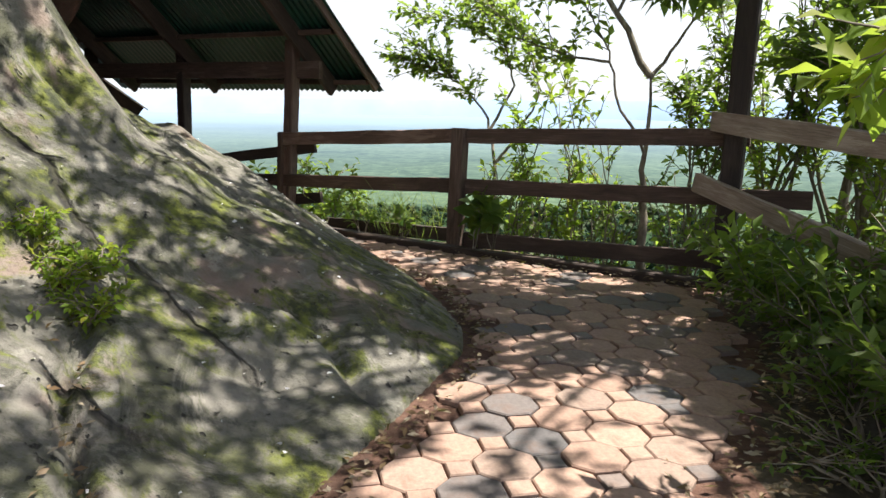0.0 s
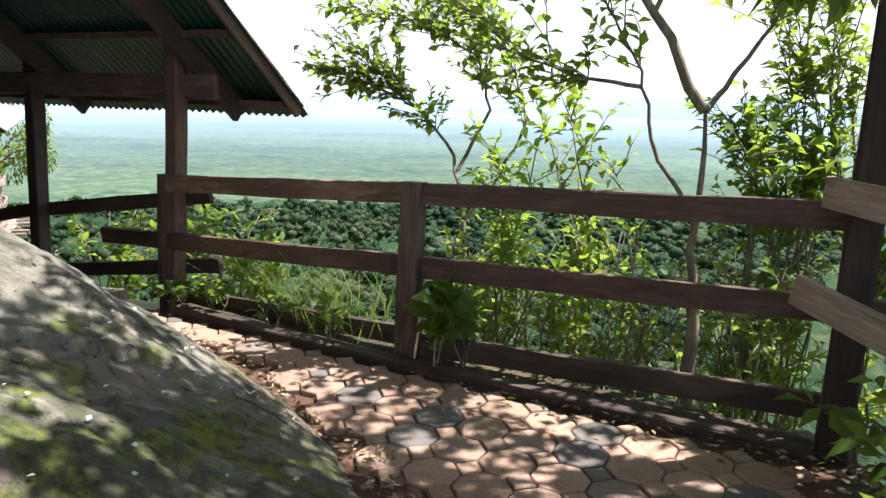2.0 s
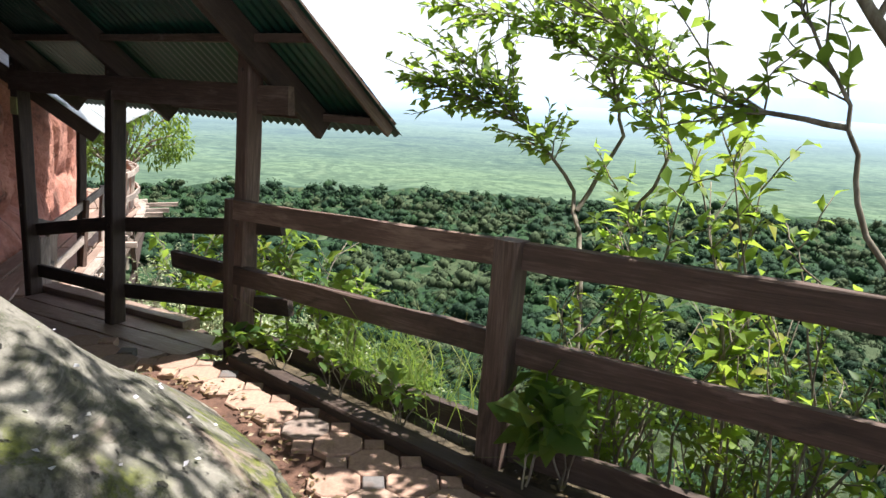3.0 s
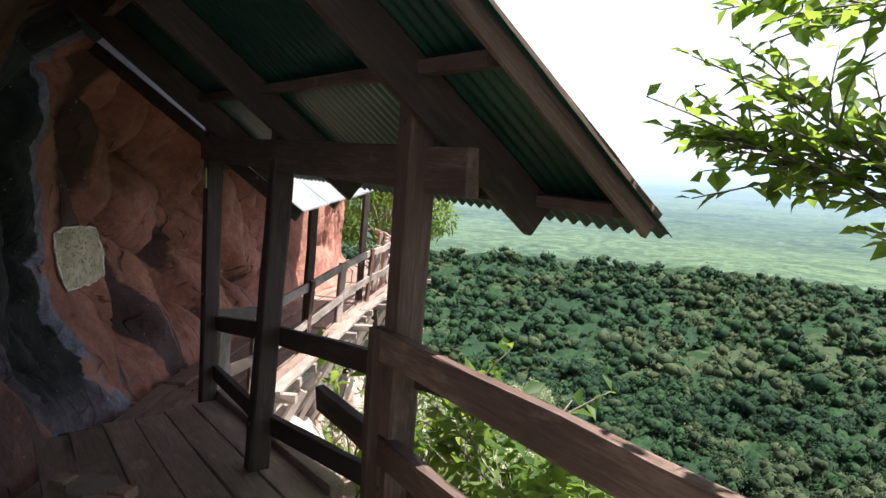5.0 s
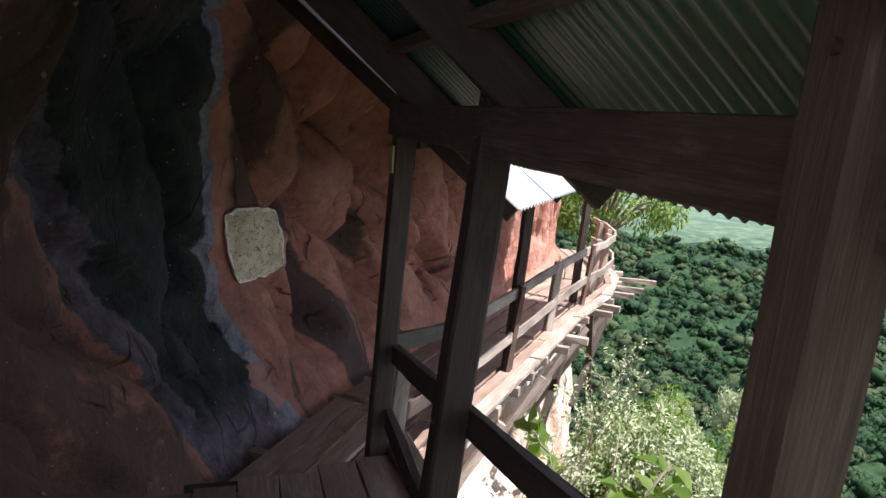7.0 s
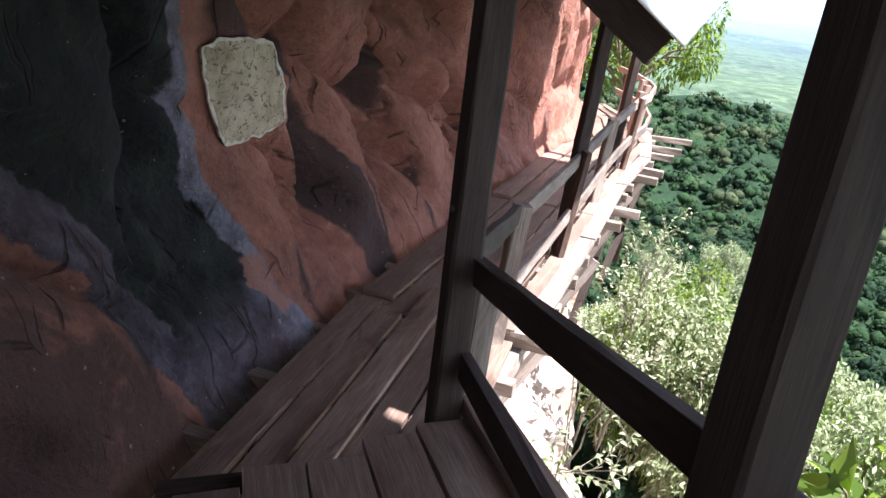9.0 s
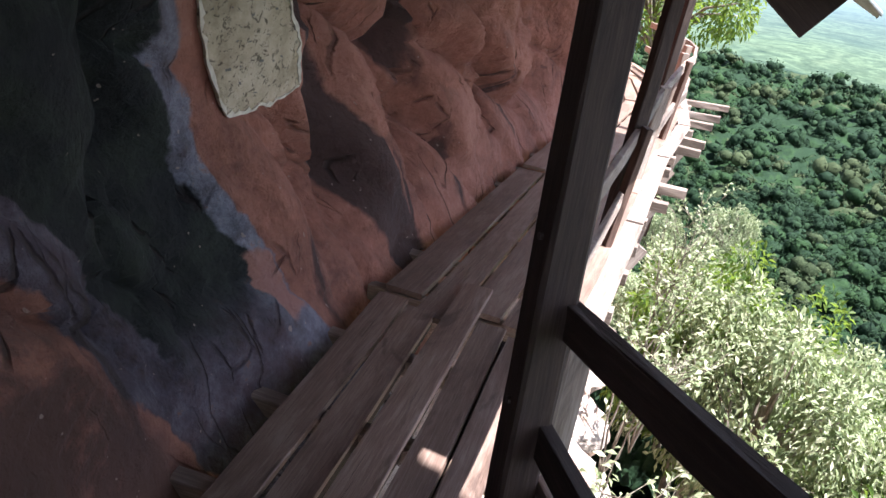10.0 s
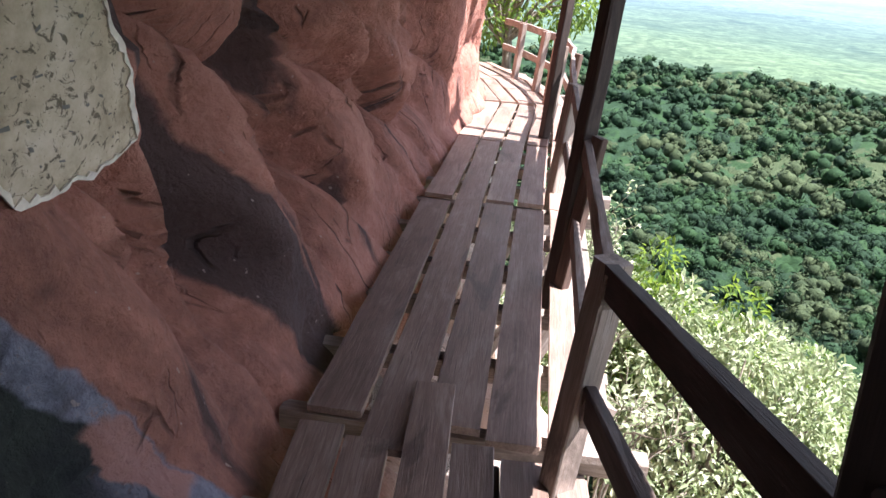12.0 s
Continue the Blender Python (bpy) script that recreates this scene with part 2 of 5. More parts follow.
def rock_grey():
    m, nt, b = material("grey_boulder_stone", 0.88)
    big = noisy(nt, 1.1, 5, 0.6)
    fine = noisy(nt, 10.0, 8, 0.65)
    col = ramp(nt, calc(nt, 'MULTIPLY_ADD', fine, 0.45, calc(nt, 'MULTIPLY', big, 0.55)),
               [(0.30, (0.05, 0.048, 0.038)), (0.46, (0.145, 0.136, 0.110)), (0.60, (0.24, 0.22, 0.187)), (0.75, (0.36, 0.315, 0.28))])
    col = mixed(nt, calc(nt, 'MULTIPLY', smooth(nt, noisy(nt, 1.7, 4), 0.54, 0.66), 0.5), col, (0.30, 0.19, 0.15))
    lichen = calc(nt, 'MULTIPLY', smooth(nt, noisy(nt, 3.1, 6, 0.7), 0.56, 0.64), 0.6)
    col = mixed(nt, lichen, col, (0.34, 0.32, 0.27))
    # black-green crust with yellow moss growing in it
    crust = smooth(nt, noisy(nt, 1.5, 8, 0.72, distort=0.7), 0.495, 0.575)
    col = mixed(nt, calc(nt, 'MULTIPLY', crust, 0.75), col, mixed(nt, smooth(nt, noisy(nt, 9.0, 6, 0.7), 0.4, 0.6), (0.018, 0.020, 0.012), (0.065, 0.068, 0.030)))
    moss = calc(nt, 'MULTIPLY', smooth(nt, noisy(nt, 2.6, 7, 0.75, distort=0.5), 0.47, 0.57), smooth(nt, noisy(nt, 0.8, 2), 0.36, 0.48))
    col = mixed(nt, calc(nt, 'MULTIPLY', moss, 0.9), col, mixed(nt, smooth(nt, noisy(nt, 12.0, 6, 0.7), 0.38, 0.62), (0.026, 0.034, 0.006), (0.15, 0.17, 0.016)))
    pit = smooth(nt, noisy(nt, 16.0, 3, 0.5), 0.66, 0.72)
    col = mixed(nt, calc(nt, 'MULTIPLY', pit, 0.8), col, (0.02, 0.018, 0.014))
    vor = nt.nodes.new("ShaderNodeTexVoronoi")
    vor.feature = 'DISTANCE_TO_EDGE'
    vor.inputs["Scale"].default_value = 0.75
    tc = nt.nodes.new("ShaderNodeTexCoord")
    warp = nt.nodes.new("ShaderNodeMix")
    warp.data_type = 'VECTOR'
    warp.inputs[0].default_value = 0.28
    nz = nt.nodes.new("ShaderNodeTexNoise")
    nz.inputs["Scale"].default_value, nz.inputs["Detail"].default_value = 1.6, 6
    nt.links.new(tc.outputs["Object"], nz.inputs["Vector"])
    nt.links.new(tc.outputs["Object"], warp.inputs[4])
    nt.links.new(nz.outputs["Color"], warp.inputs[5])
    nt.links.new(warp.outputs[1], vor.inputs["Vector"])
    split = calc(nt, 'SUBTRACT', 1.0, smooth(nt, vor.outputs[0], 0.004, 0.016))
    split = calc(nt, 'MULTIPLY', split, smooth(nt, noisy(nt, 0.9, 2), 0.46, 0.56))
    col = mixed(nt, calc(nt, 'MULTIPLY', split, 0.85), col, (0.02, 0.016, 0.012))
    nt.links.new(col, b.inputs["Base Color"])
    bumped(nt, b, calc(nt, 'SUBTRACT', calc(nt, 'ADD', noisy(nt, 4.0, 9, 0.68), calc(nt, 'MULTIPLY', fine, 0.3)), calc(nt, 'MAXIMUM', split, calc(nt, 'MULTIPLY', pit, 0.6))), 1.0, 0.08)
    return m


def paver_clay():
    m, nt, b = material("clay_paver", 0.82)
    info = nt.nodes.new("ShaderNodeObjectInfo")
    col = ramp(nt, info.outputs["Random"], [(0.0, (0.31, 0.195, 0.145)), (0.45, (0.40, 0.26, 0.195)), (0.78, (0.29, 0.205, 0.16)), (0.91, (0.13, 0.118, 0.115)), (1.0, (0.17, 0.15, 0.14))])
    fine = noisy(nt, 40.0, 6, 0.7)
    col = mixed(nt, 0.55, col, ramp(nt, fine, [(0.3, (0.45, 0.45, 0.45)), (0.7, (1.3, 1.3, 1.3))]), 'MULTIPLY')
    dirt = smooth(nt, noisy(nt, 7.0, 5, 0.65), 0.48, 0.70)
    col = mixed(nt, calc(nt, 'MULTIPLY', dirt, 0.5), col, (0.17, 0.10, 0.07))
    nt.links.new(col, b.inputs["Base Color"])
    bumped(nt, b, fine, 0.35, 0.006)
    return m


def soil(name, a, bcol, c):
    m, nt, b = material(name, 0.95)
    v = calc(nt, 'MULTIPLY_ADD', noisy(nt, 14.0, 8, 0.7), 0.6, calc(nt, 'MULTIPLY', noisy(nt, 1.3, 4), 0.4))
    nt.links.new(ramp(nt, v, [(0.33, a), (0.5, bcol), (0.68, c)]), b.inputs["Base Color"])
    bumped(nt, b, noisy(nt, 30.0, 6, 0.7), 0.7, 0.03)
    return m


def leafy(name, a, bcol, c, through_light=0.45, glow=(0.42, 0.58, 0.07)):
    m, nt, b = material(name, 0.55)
    geo = nt.nodes.new("ShaderNodeNewGeometry")
    col = ramp(nt, geo.outputs["Random Per Island"], [(0.0, a), (0.55, bcol), (1.0, c)])
    nt.links.new(col, b.inputs["Base Color"])
    tr = nt.nodes.new("ShaderNodeBsdfTranslucent")
    b.inputs["Specular IOR Level"].default_value = 0.3
    nt.links.new(mixed(nt, 0.65, col, glow), tr.inputs[0])
    mx = nt.nodes.new("ShaderNodeMixShader")
    mx.inputs[0].default_value = through_light
    nt.links.new(b.outputs[0], mx.inputs[1])
    nt.links.new(tr.outputs[0], mx.inputs[2])
    nt.links.new(mx.outputs[0], nt.nodes["Material Output"].inputs[0])
    return m


def plain_far():
    m, nt, b = material("valley_plain", 1.0)
    tc = nt.nodes.new("ShaderNodeTexCoord")
    geo = nt.nodes.new("ShaderNodeNewGeometry")
    ln = nt.nodes.new("ShaderNodeVectorMath")
    ln.operation = 'LENGTH'
    nt.links.new(geo.outputs["Position"], ln.inputs[0])
    r = ln.outputs["Value"]
    fields = noisy(nt, 0.011, 8, 0.7, (0.8, 1.0, 1.0), distort=0.5)
    tuft = noisy(nt, 0.12, 6, 0.75)
    woods = ramp(nt, tuft, [(0.32, (0.016, 0.034, 0.016)), (0.5, (0.026, 0.052, 0.022)), (0.7, (0.045, 0.074, 0.032))])
    farm = ramp(nt, fields, [(0.34, (0.038, 0.066, 0.044)), (0.44, (0.075, 0.112, 0.070)), (0.50, (0.098, 0.140, 0.084)), (0.545, (0.060, 0.092, 0.058)), (0.60, (0.090, 0.128, 0.078)), (0.75, (0.12, 0.15, 0.098))])
    farm = mixed(nt, 0.65, farm, ramp(nt, noisy(nt, 0.07, 8, 0.75, (0.9, 1.0, 1.0)), [(0.36, (0.35, 0.42, 0.38)), (0.62, (1.2, 1.2, 1.15))]), 'MULTIPLY')
    farm = mixed(nt, 0.7, farm, ramp(nt, noisy(nt, 0.0022, 5, 0.6, (0.35, 1.0, 1.0)), [(0.38, (0.42, 0.52, 0.52)), (0.52, (1.0, 1.0, 1.0)), (0.66, (1.35, 1.3, 1.15))]), 'MULTIPLY')
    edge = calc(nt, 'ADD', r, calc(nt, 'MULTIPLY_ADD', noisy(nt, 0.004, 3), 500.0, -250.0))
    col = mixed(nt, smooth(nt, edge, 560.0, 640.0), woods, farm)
    # distance haze painted into the plain's base colour, stronger further out
    painted_haze = smooth(nt, r, 500.0, 4600.0)
    col = mixed(nt, calc(nt, 'POWER', painted_haze, 0.7), col, (0.22, 0.29, 0.38))
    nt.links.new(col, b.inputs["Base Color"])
    b.inputs["Specular IOR Level"].default_value = 0.0
    return m


STAIN_S, STAIN_LEAN = 9.86, 0.45
ROCK_RED, ROCK_GREY, PAVER = rock_red(), rock_grey(), paver_clay()
SOIL_RED = soil("red_soil", (0.085, 0.038, 0.024), (0.20, 0.085, 0.050), (0.33, 0.17, 0.11))
SOIL_DARK = soil("leaf_litter_soil", (0.022, 0.017, 0.010), (0.065, 0.048, 0.028), (0.15, 0.11, 0.065))
LEAF_TREE = leafy("tree_leaf", (0.060, 0.115, 0.020), (0.105, 0.18, 0.032), (0.17, 0.23, 0.045), 0.6)
LEAF_BUSH = leafy("bush_leaf", (0.028, 0.065, 0.014), (0.050, 0.105, 0.020), (0.10, 0.14, 0.035), 0.42)
# pale green leaves, lifted further to carry the glare of full sun
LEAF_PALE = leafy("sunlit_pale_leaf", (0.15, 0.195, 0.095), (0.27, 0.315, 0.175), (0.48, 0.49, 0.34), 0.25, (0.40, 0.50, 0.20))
LEAF_YOUNG = leafy("young_yellow_leaf", (0.10, 0.17, 0.015), (0.16, 0.24, 0.02), (0.26, 0.24, 0.03), 0.5)
GRASS = leafy("grass_blade", (0.06, 0.11, 0.02), (0.10, 0.16, 0.035), (0.20, 0.20, 0.07), 0.4)
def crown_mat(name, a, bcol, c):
    """Tree crowns seen from afar: leaf clumps in relief, their shaded gaps painted darker."""
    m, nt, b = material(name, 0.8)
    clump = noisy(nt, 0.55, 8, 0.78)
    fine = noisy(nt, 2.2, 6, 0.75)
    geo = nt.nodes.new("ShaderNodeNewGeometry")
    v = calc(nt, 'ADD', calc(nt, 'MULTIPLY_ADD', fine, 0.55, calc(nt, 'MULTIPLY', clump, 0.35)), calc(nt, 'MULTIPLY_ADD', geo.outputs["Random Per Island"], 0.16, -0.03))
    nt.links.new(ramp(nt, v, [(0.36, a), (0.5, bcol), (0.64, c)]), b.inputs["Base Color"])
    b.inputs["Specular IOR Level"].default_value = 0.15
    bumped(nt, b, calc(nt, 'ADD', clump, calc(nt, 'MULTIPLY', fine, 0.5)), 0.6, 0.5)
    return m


# greens kept dark to stand for cloud shadow over the forest
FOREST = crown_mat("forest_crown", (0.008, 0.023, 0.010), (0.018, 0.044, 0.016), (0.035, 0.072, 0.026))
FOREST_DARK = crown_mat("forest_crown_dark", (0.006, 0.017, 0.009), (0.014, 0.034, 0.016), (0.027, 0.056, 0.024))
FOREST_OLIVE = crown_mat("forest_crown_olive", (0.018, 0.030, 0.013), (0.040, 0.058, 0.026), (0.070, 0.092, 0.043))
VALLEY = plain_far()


def bark_mat():
    m, nt, b = material("grey_bark", 0.9)
    v = noisy(nt, 18.0, 6, 0.7, (1.0, 1.0, 0.3))
    nt.links.new(ramp(nt, v, [(0.3, (0.07, 0.055, 0.04)), (0.55, (0.20, 0.17, 0.13)), (0.75, (0.36, 0.33, 0.27))]), b.inputs["Base Color"])
    bumped(nt, b, v, 0.6, 0.01)
    return m


def sheet_mat():
    m, nt, b = material("green_painted_sheet_metal", 0.42)
    v = noisy(nt, 2.5, 6, 0.65)
    nt.links.new(ramp(nt, v, [(0.3, (0.005, 0.032, 0.025)), (0.55, (0.009, 0.052, 0.040)), (0.8, (0.024, 0.073, 0.058))]), b.inputs["Base Color"])
    bumped(nt, b, noisy(nt, 12.0, 4), 0.1, 0.01)
    return m


def zinc_mat():
    m, nt, b = material("bare_zinc_sheet", 0.38)
    b.inputs["Metallic"].default_value = 0.6
    nt.links.new(ramp(nt, noisy(nt, 3.0, 6, 0.65), [(0.3, (0.42, 0.43, 0.43)), (0.6, (0.62, 0.63, 0.63)), (0.8, (0.45, 0.38, 0.32))]), b.inputs["Base Color"])
    return m


def plaster_mat():
    m, nt, b = material("flaking_cream_plaster", 0.9)
    fine = noisy(nt, 30.0, 6, 0.7)
    col = ramp(nt, noisy(nt, 5.0, 6, 0.7), [(0.3, (0.30, 0.235, 0.15)), (0.5, (0.52, 0.44, 0.31)), (0.7, (0.68, 0.595, 0.46))])
    chip = smooth(nt, noisy(nt, 21.0, 7, 0.72, distort=1.2), 0.555, 0.585)
    nt.links.new(mixed(nt, calc(nt, 'MULTIPLY', chip, 0.85), col, (0.10, 0.08, 0.055)), b.inputs["Base Color"])
    bumped(nt, b, calc(nt, 'SUBTRACT', fine, chip), 0.5, 0.008)
    return m


def plain_mat(name, colour, rough=0.7):
    m, nt, b = material(name, rough)
    v = noisy(nt, 20.0, 5, 0.6)
    nt.links.new(ramp(nt, v, [(0.3, tuple(c * 0.75 for c in colour)), (0.7, tuple(min(1, c * 1.2) for c in colour))]), b.inputs["Base Color"])
    return m


BARK, SHEET, ZINC, PLASTER = bark_mat(), sheet_mat(), zinc_mat(), plaster_mat()
STEEL = plain_mat("rusty_steel", (0.07, 0.05, 0.04), 0.5)
INK = plain_mat("dark_ink", (0.17, 0.16, 0.14))
PALE_BOX = plain_mat("pale_yellow_board", (0.42, 0.38, 0.16))


# ---- builders ----
def thing(name, at=(0, 0, 0), **tags):
    ob = new(name)
    ob.empty_display_size = 0.1
    ob.matrix_basis = Matrix.Translation(at)
    return tagged(ob, **tags)


def put(ob, parent, world_m=None):
    ob.parent = parent
    if parent is not None:
        m, p = Matrix.Identity(4), parent
        while p is not None:
            m = p.matrix_basis @ m if p.parent is None else p.parent.matrix_basis @ p.matrix_basis @ m
            p = None
        ob.matrix_basis = m.inverted() @ (world_m if world_m is not None else Matrix.Identity(4))
    elif world_m is not None:
        ob.matrix_basis = world_m
    return ob


def mesh_of(name, verts, faces, mat=None, shade=False):
    me = bpy.data.meshes.new(name)
    me.from_pydata([tuple(v) for v in verts], [], [tuple(f) for f in faces])
    if mat is not None:
        me.materials.append(mat)
    if shade:
        me.polygons.foreach_set("use_smooth", [True] * len(me.polygons))
    me.update()
    return me


def part(name, me, mat, parent, label="", world_m=None):
    if isinstance(me, bmesh.types.BMesh):
        bm, me = me, bpy.data.meshes.new(name)
        bm.to_mesh(me)
        bm.free()
    if mat is not None and not me.materials:
        me.materials.append(mat)
    ob = put(new(name, me), parent, world_m)
    return tagged(ob, label=label) if label else ob


def timber_mesh(name, length, w, h, wear=0.004, cuts=6, rng=random):
    """A sawn timber along local x, its edges chamfered and a little uneven."""
    c = min(w, h) * 0.09
    ring = [(-w / 2 + c, -h / 2), (w / 2 - c, -h / 2), (w / 2, -h / 2 + c), (w / 2, h / 2 - c),
            (w / 2 - c, h / 2), (-w / 2 + c, h / 2), (-w / 2, h / 2 - c), (-w / 2, -h / 2 + c)]
    verts, faces = [], []
    bend = rng.uniform(-1, 1) * wear * 2
    for i in range(cuts + 1):
        k = i / cuts
        for y, z in ring:
            verts.append((length * k, y + rng.uniform(-wear, wear) + bend * math.sin(k * math.pi), z + rng.uniform(-wear, wear)))
    for i in range(cuts):
        for j in range(8):
            a, b = i * 8 + j, i * 8 + (j + 1) % 8
            faces.append((a, b, b + 8, a + 8))
    faces.append(tuple(range(7, -1, -1)))
    faces.append(tuple(cuts * 8 + j for j in range(8)))
    return mesh_of(name, verts, faces)


def timber(name, p, q, w, h, mat, parent, label="", wear=0.004, up=(0, 0, 1), rng=random):
    """A timber from p to q; w across, h along the up side."""
    p, q = Vector(p), Vector(q)
    x = (q - p).normalized()
    z = Vector(up)
    if abs(x.dot(z)) > 0.95:
        z = Vector((0.5, 0.865, 0))
    y = z.cross(x).normalized()
    z = x.cross(y)
    m = Matrix((x, y, z)).transposed().to_4x4()
    m.translation = p
    me = timber_mesh(name, (q - p).length, w, h, wear, max(2, int((q - p).length / 0.3)), rng)
    return part(name, me, mat, parent, label, m)


def grid_mesh(name, pts, mat, uv=None, shade=True, closed=False):
    """A sheet from rows of points."""
    rows, cols = len(pts), len(pts[0])
    faces = []
    for i in range(rows - 1):
        for j in range(cols - (0 if closed else 1)):
            k = (j + 1) % cols
            faces.append((i * cols + j, i * cols + k, (i + 1) * cols + k, (i + 1) * cols + j))
    me = mesh_of(name, [p for r in pts for p in r], faces, mat, shade)
    if uv is not None:
        layer = me.uv_layers.new(name="map")
        flat = [c for r in uv for c in r]
        idx = np.empty(len(me.loops), dtype=np.int32)
        me.loops.foreach_get("vertex_index", idx)
        layer.data.foreach_set("uv", np.array(flat, dtype=np.float32)[idx].ravel())
    return me


def along(poly, step):
    """Points at even steps along a polyline, smoothed, with their left normals."""
    P = [np.array(p, float) for p in poly]
    cum = [0.0]
    for a, b in zip(P, P[1:]):
        cum.append(cum[-1] + float(np.linalg.norm(b - a)))
    n = int(cum[-1] / step)
    ss = np.linspace(0, cum[-1], n + 1)
    xs = np.interp(ss, cum, [p[0] for p in P])
    ys = np.interp(ss, cum, [p[1] for p in P])
    k = max(1, int(0.35 / step))
    ker = np.ones(2 * k + 1) / (2 * k + 1)
    xs = np.convolve(np.pad(xs, k, mode='reflect', reflect_type='odd'), ker, 'valid')
    ys = np.convolve(np.pad(ys, k, mode='reflect', reflect_type='odd'), ker, 'valid')
    dx, dy = np.gradient(xs), np.gradient(ys)
    ln = np.hypot(dx, dy)
    return ss, xs, ys, -dy / ln, dx / ln


def seg_dist(x, y, poly):
    """Distance from points to a polyline, and on which side (left is plus)."""
    best = np.full(np.shape(x), 1e9)
    side = np.zeros(np.shape(x))
    for (ax, ay), (bx, by) in zip(poly, poly[1:]):
        dx, dy = bx - ax, by - ay
        t = np.clip(((x - ax) * dx + (y - ay) * dy) / (dx * dx + dy * dy), 0, 1)
        d = np.hypot(x - ax - t * dx, y - ay - t * dy)
        s = np.sign(dx * (y - ay) - dy * (x - ax))
        side = np.where(d < best - 1e-9, s, side)
        best = np.minimum(best, d)
    return best, side


def within(x, y, poly):
    """Whether points lie inside a closed outline."""
    hit = np.zeros(np.shape(x), dtype=bool)
    for (ax, ay), (bx, by) in zip(poly, poly[1:] + poly[:1]):
        cross = ((ay > y) != (by > y)) & (x < (bx - ax) * (y - ay) / ((by - ay) if by != ay else 1e-9) + ax)
        hit ^= cross
    return hit


def fbm(x, y, z, octaves=4):
    return noise.fractal(Vector((x, y, z)), 1.0, 2.1, octaves)


# ---- the lie of the place ----
M_POST, B_POST, A_POST = Vector((-1.66, 7.86, -0.04)), Vector((-2.93, 8.44, -0.27)), Vector((-4.31, 9.42, -0.35))
U = Vector((-0.865, 0.5, 0)).normalized()      # along the shelter, towards the boardwalk
N = Vector((0.5, 0.865, 0)).normalized()       # out over the valley
DECK_Z = -0.93

# foot line of the cliff, in the order of the walk
CLIFF = [(-5.0, 1.0), (-4.1, 4.5), (-3.5, 6.2), (-3.22, 6.95), (-3.28, 7.5), (-3.7, 7.80), (-4.35, 8.08), (-4.9, 8.30), (-5.3, 8.57), (-5.57, 9.08), (-5.87, 9.70),
         (-6.22, 10.55), (-6.72, 11.6), (-7.02, 12.4), (-7.62, 13.75), (-8.35, 15.2), (-9.25, 17.6), (-10.6, 19.8), (-13.5, 22.5), (-20, 26)]


def cliff_back(s, z):
    """How far the face lies back from its foot line at a height."""
    zz = [-40, -12, -5.0, -2.4, -1.5, -1.0, -0.4, 0.2, 0.8, 1.5, 2.3, 3.2, 4.5, 7.0, 9.0]
    cave = np.interp(z, zz, [-9.0, -3.6, -2.0, -1.45, -0.38, 0.02, 0.30, 0.50, 0.55, 0.45, 0.10, -1.1, -3.0, -3.4, -3.4])
    face = np.interp(z, zz, [-9.0, -3.6, -2.0, -1.45, -0.38, 0.0, 0.0, -0.08, -0.2, -0.28, -0.3, -0.25, -0.2, 0.0, 0.2])
    steep = min(1.0, max(0.0, (s - 13.2) / 1.4)) * np.interp(z, [-40, -12, -5.0, -2.4, -1.5, -1.2], [5.0, 2.3, 1.3, 1.0, 0.25, 0.0])
    k = min(1.0, max(0.0, (s - 15.75) / 0.9))
    k = k * k * (3 - 2 * k)
    return cave * (1 - k) + face * k + steep


NOTICE_S, NOTICE_Z = 10.55, 0.47


def cliff_point(s, x, y, nx, ny, z, rough=1.0):
    b = cliff_back(s, z)
    lean = s + 0.45 * z
    n1 = fbm(lean * 0.75, z * 0.33, 1.7, 3)
    n2 = fbm(lean * 2.1 + 5, z * 0.9, 8.1, 4)
    far_on = min(1.0, max(0.55, (s - 10.2) / 1.2)) * (1 - 0.75 * min(1.0, max(0.0, (s - 15.9) / 0.8)))
    ribs = min(1.0, max(0.0, (s - 12.4) / 0.8)) * min(1.0, max(0.0, (16.0 - s) / 0.5)) * min(1.0, max(0.0, (z + 0.5) / 0.6))
    wx = lean * 1.15 + 0.30 * n2
    dist = noise.voronoi(Vector((wx, z * 0.75 + 0.3 * n1, 0.3)))[0]
    seam = min(1.0, (dist[1] - dist[0]) / 0.34)
    dist = noise.voronoi(Vector((wx * 2.3 + 7, z * 1.5, 2.3)))[0]
    small = min(1.0, (dist[1] - dist[0]) / 0.5)
    lobes = -0.12 * n1 - 0.06 * n2 - far_on * 0.62 * (math.sqrt(seam) - 0.87) - far_on * 0.12 * (math.sqrt(small) - 0.75)
    lobes -= 0.40 * ribs * (abs(math.sin((s + 0.12 * n2 + 0.1 * z) * 3.6)) ** 0.6 - 0.5)
    # the dark overhung pocket where the lit face begins
    pocket = math.exp(-((s - 15.65) / 0.30) ** 2 - ((z + 0.35) / 0.5) ** 2)
    lobes += 0.35 * pocket
    near_notice = math.exp(-((s - NOTICE_S) / 0.42) ** 2 - ((z - NOTICE_Z) / 0.42) ** 2)
    lobes *= 1 - near_notice
    b += (0.53 - b) * near_notice
    fade = min(1.0, max(0.25, abs(z - DECK_Z) / 0.5))
    b += lobes * fade * rough
    return (x + nx * b, y + ny * b, z)


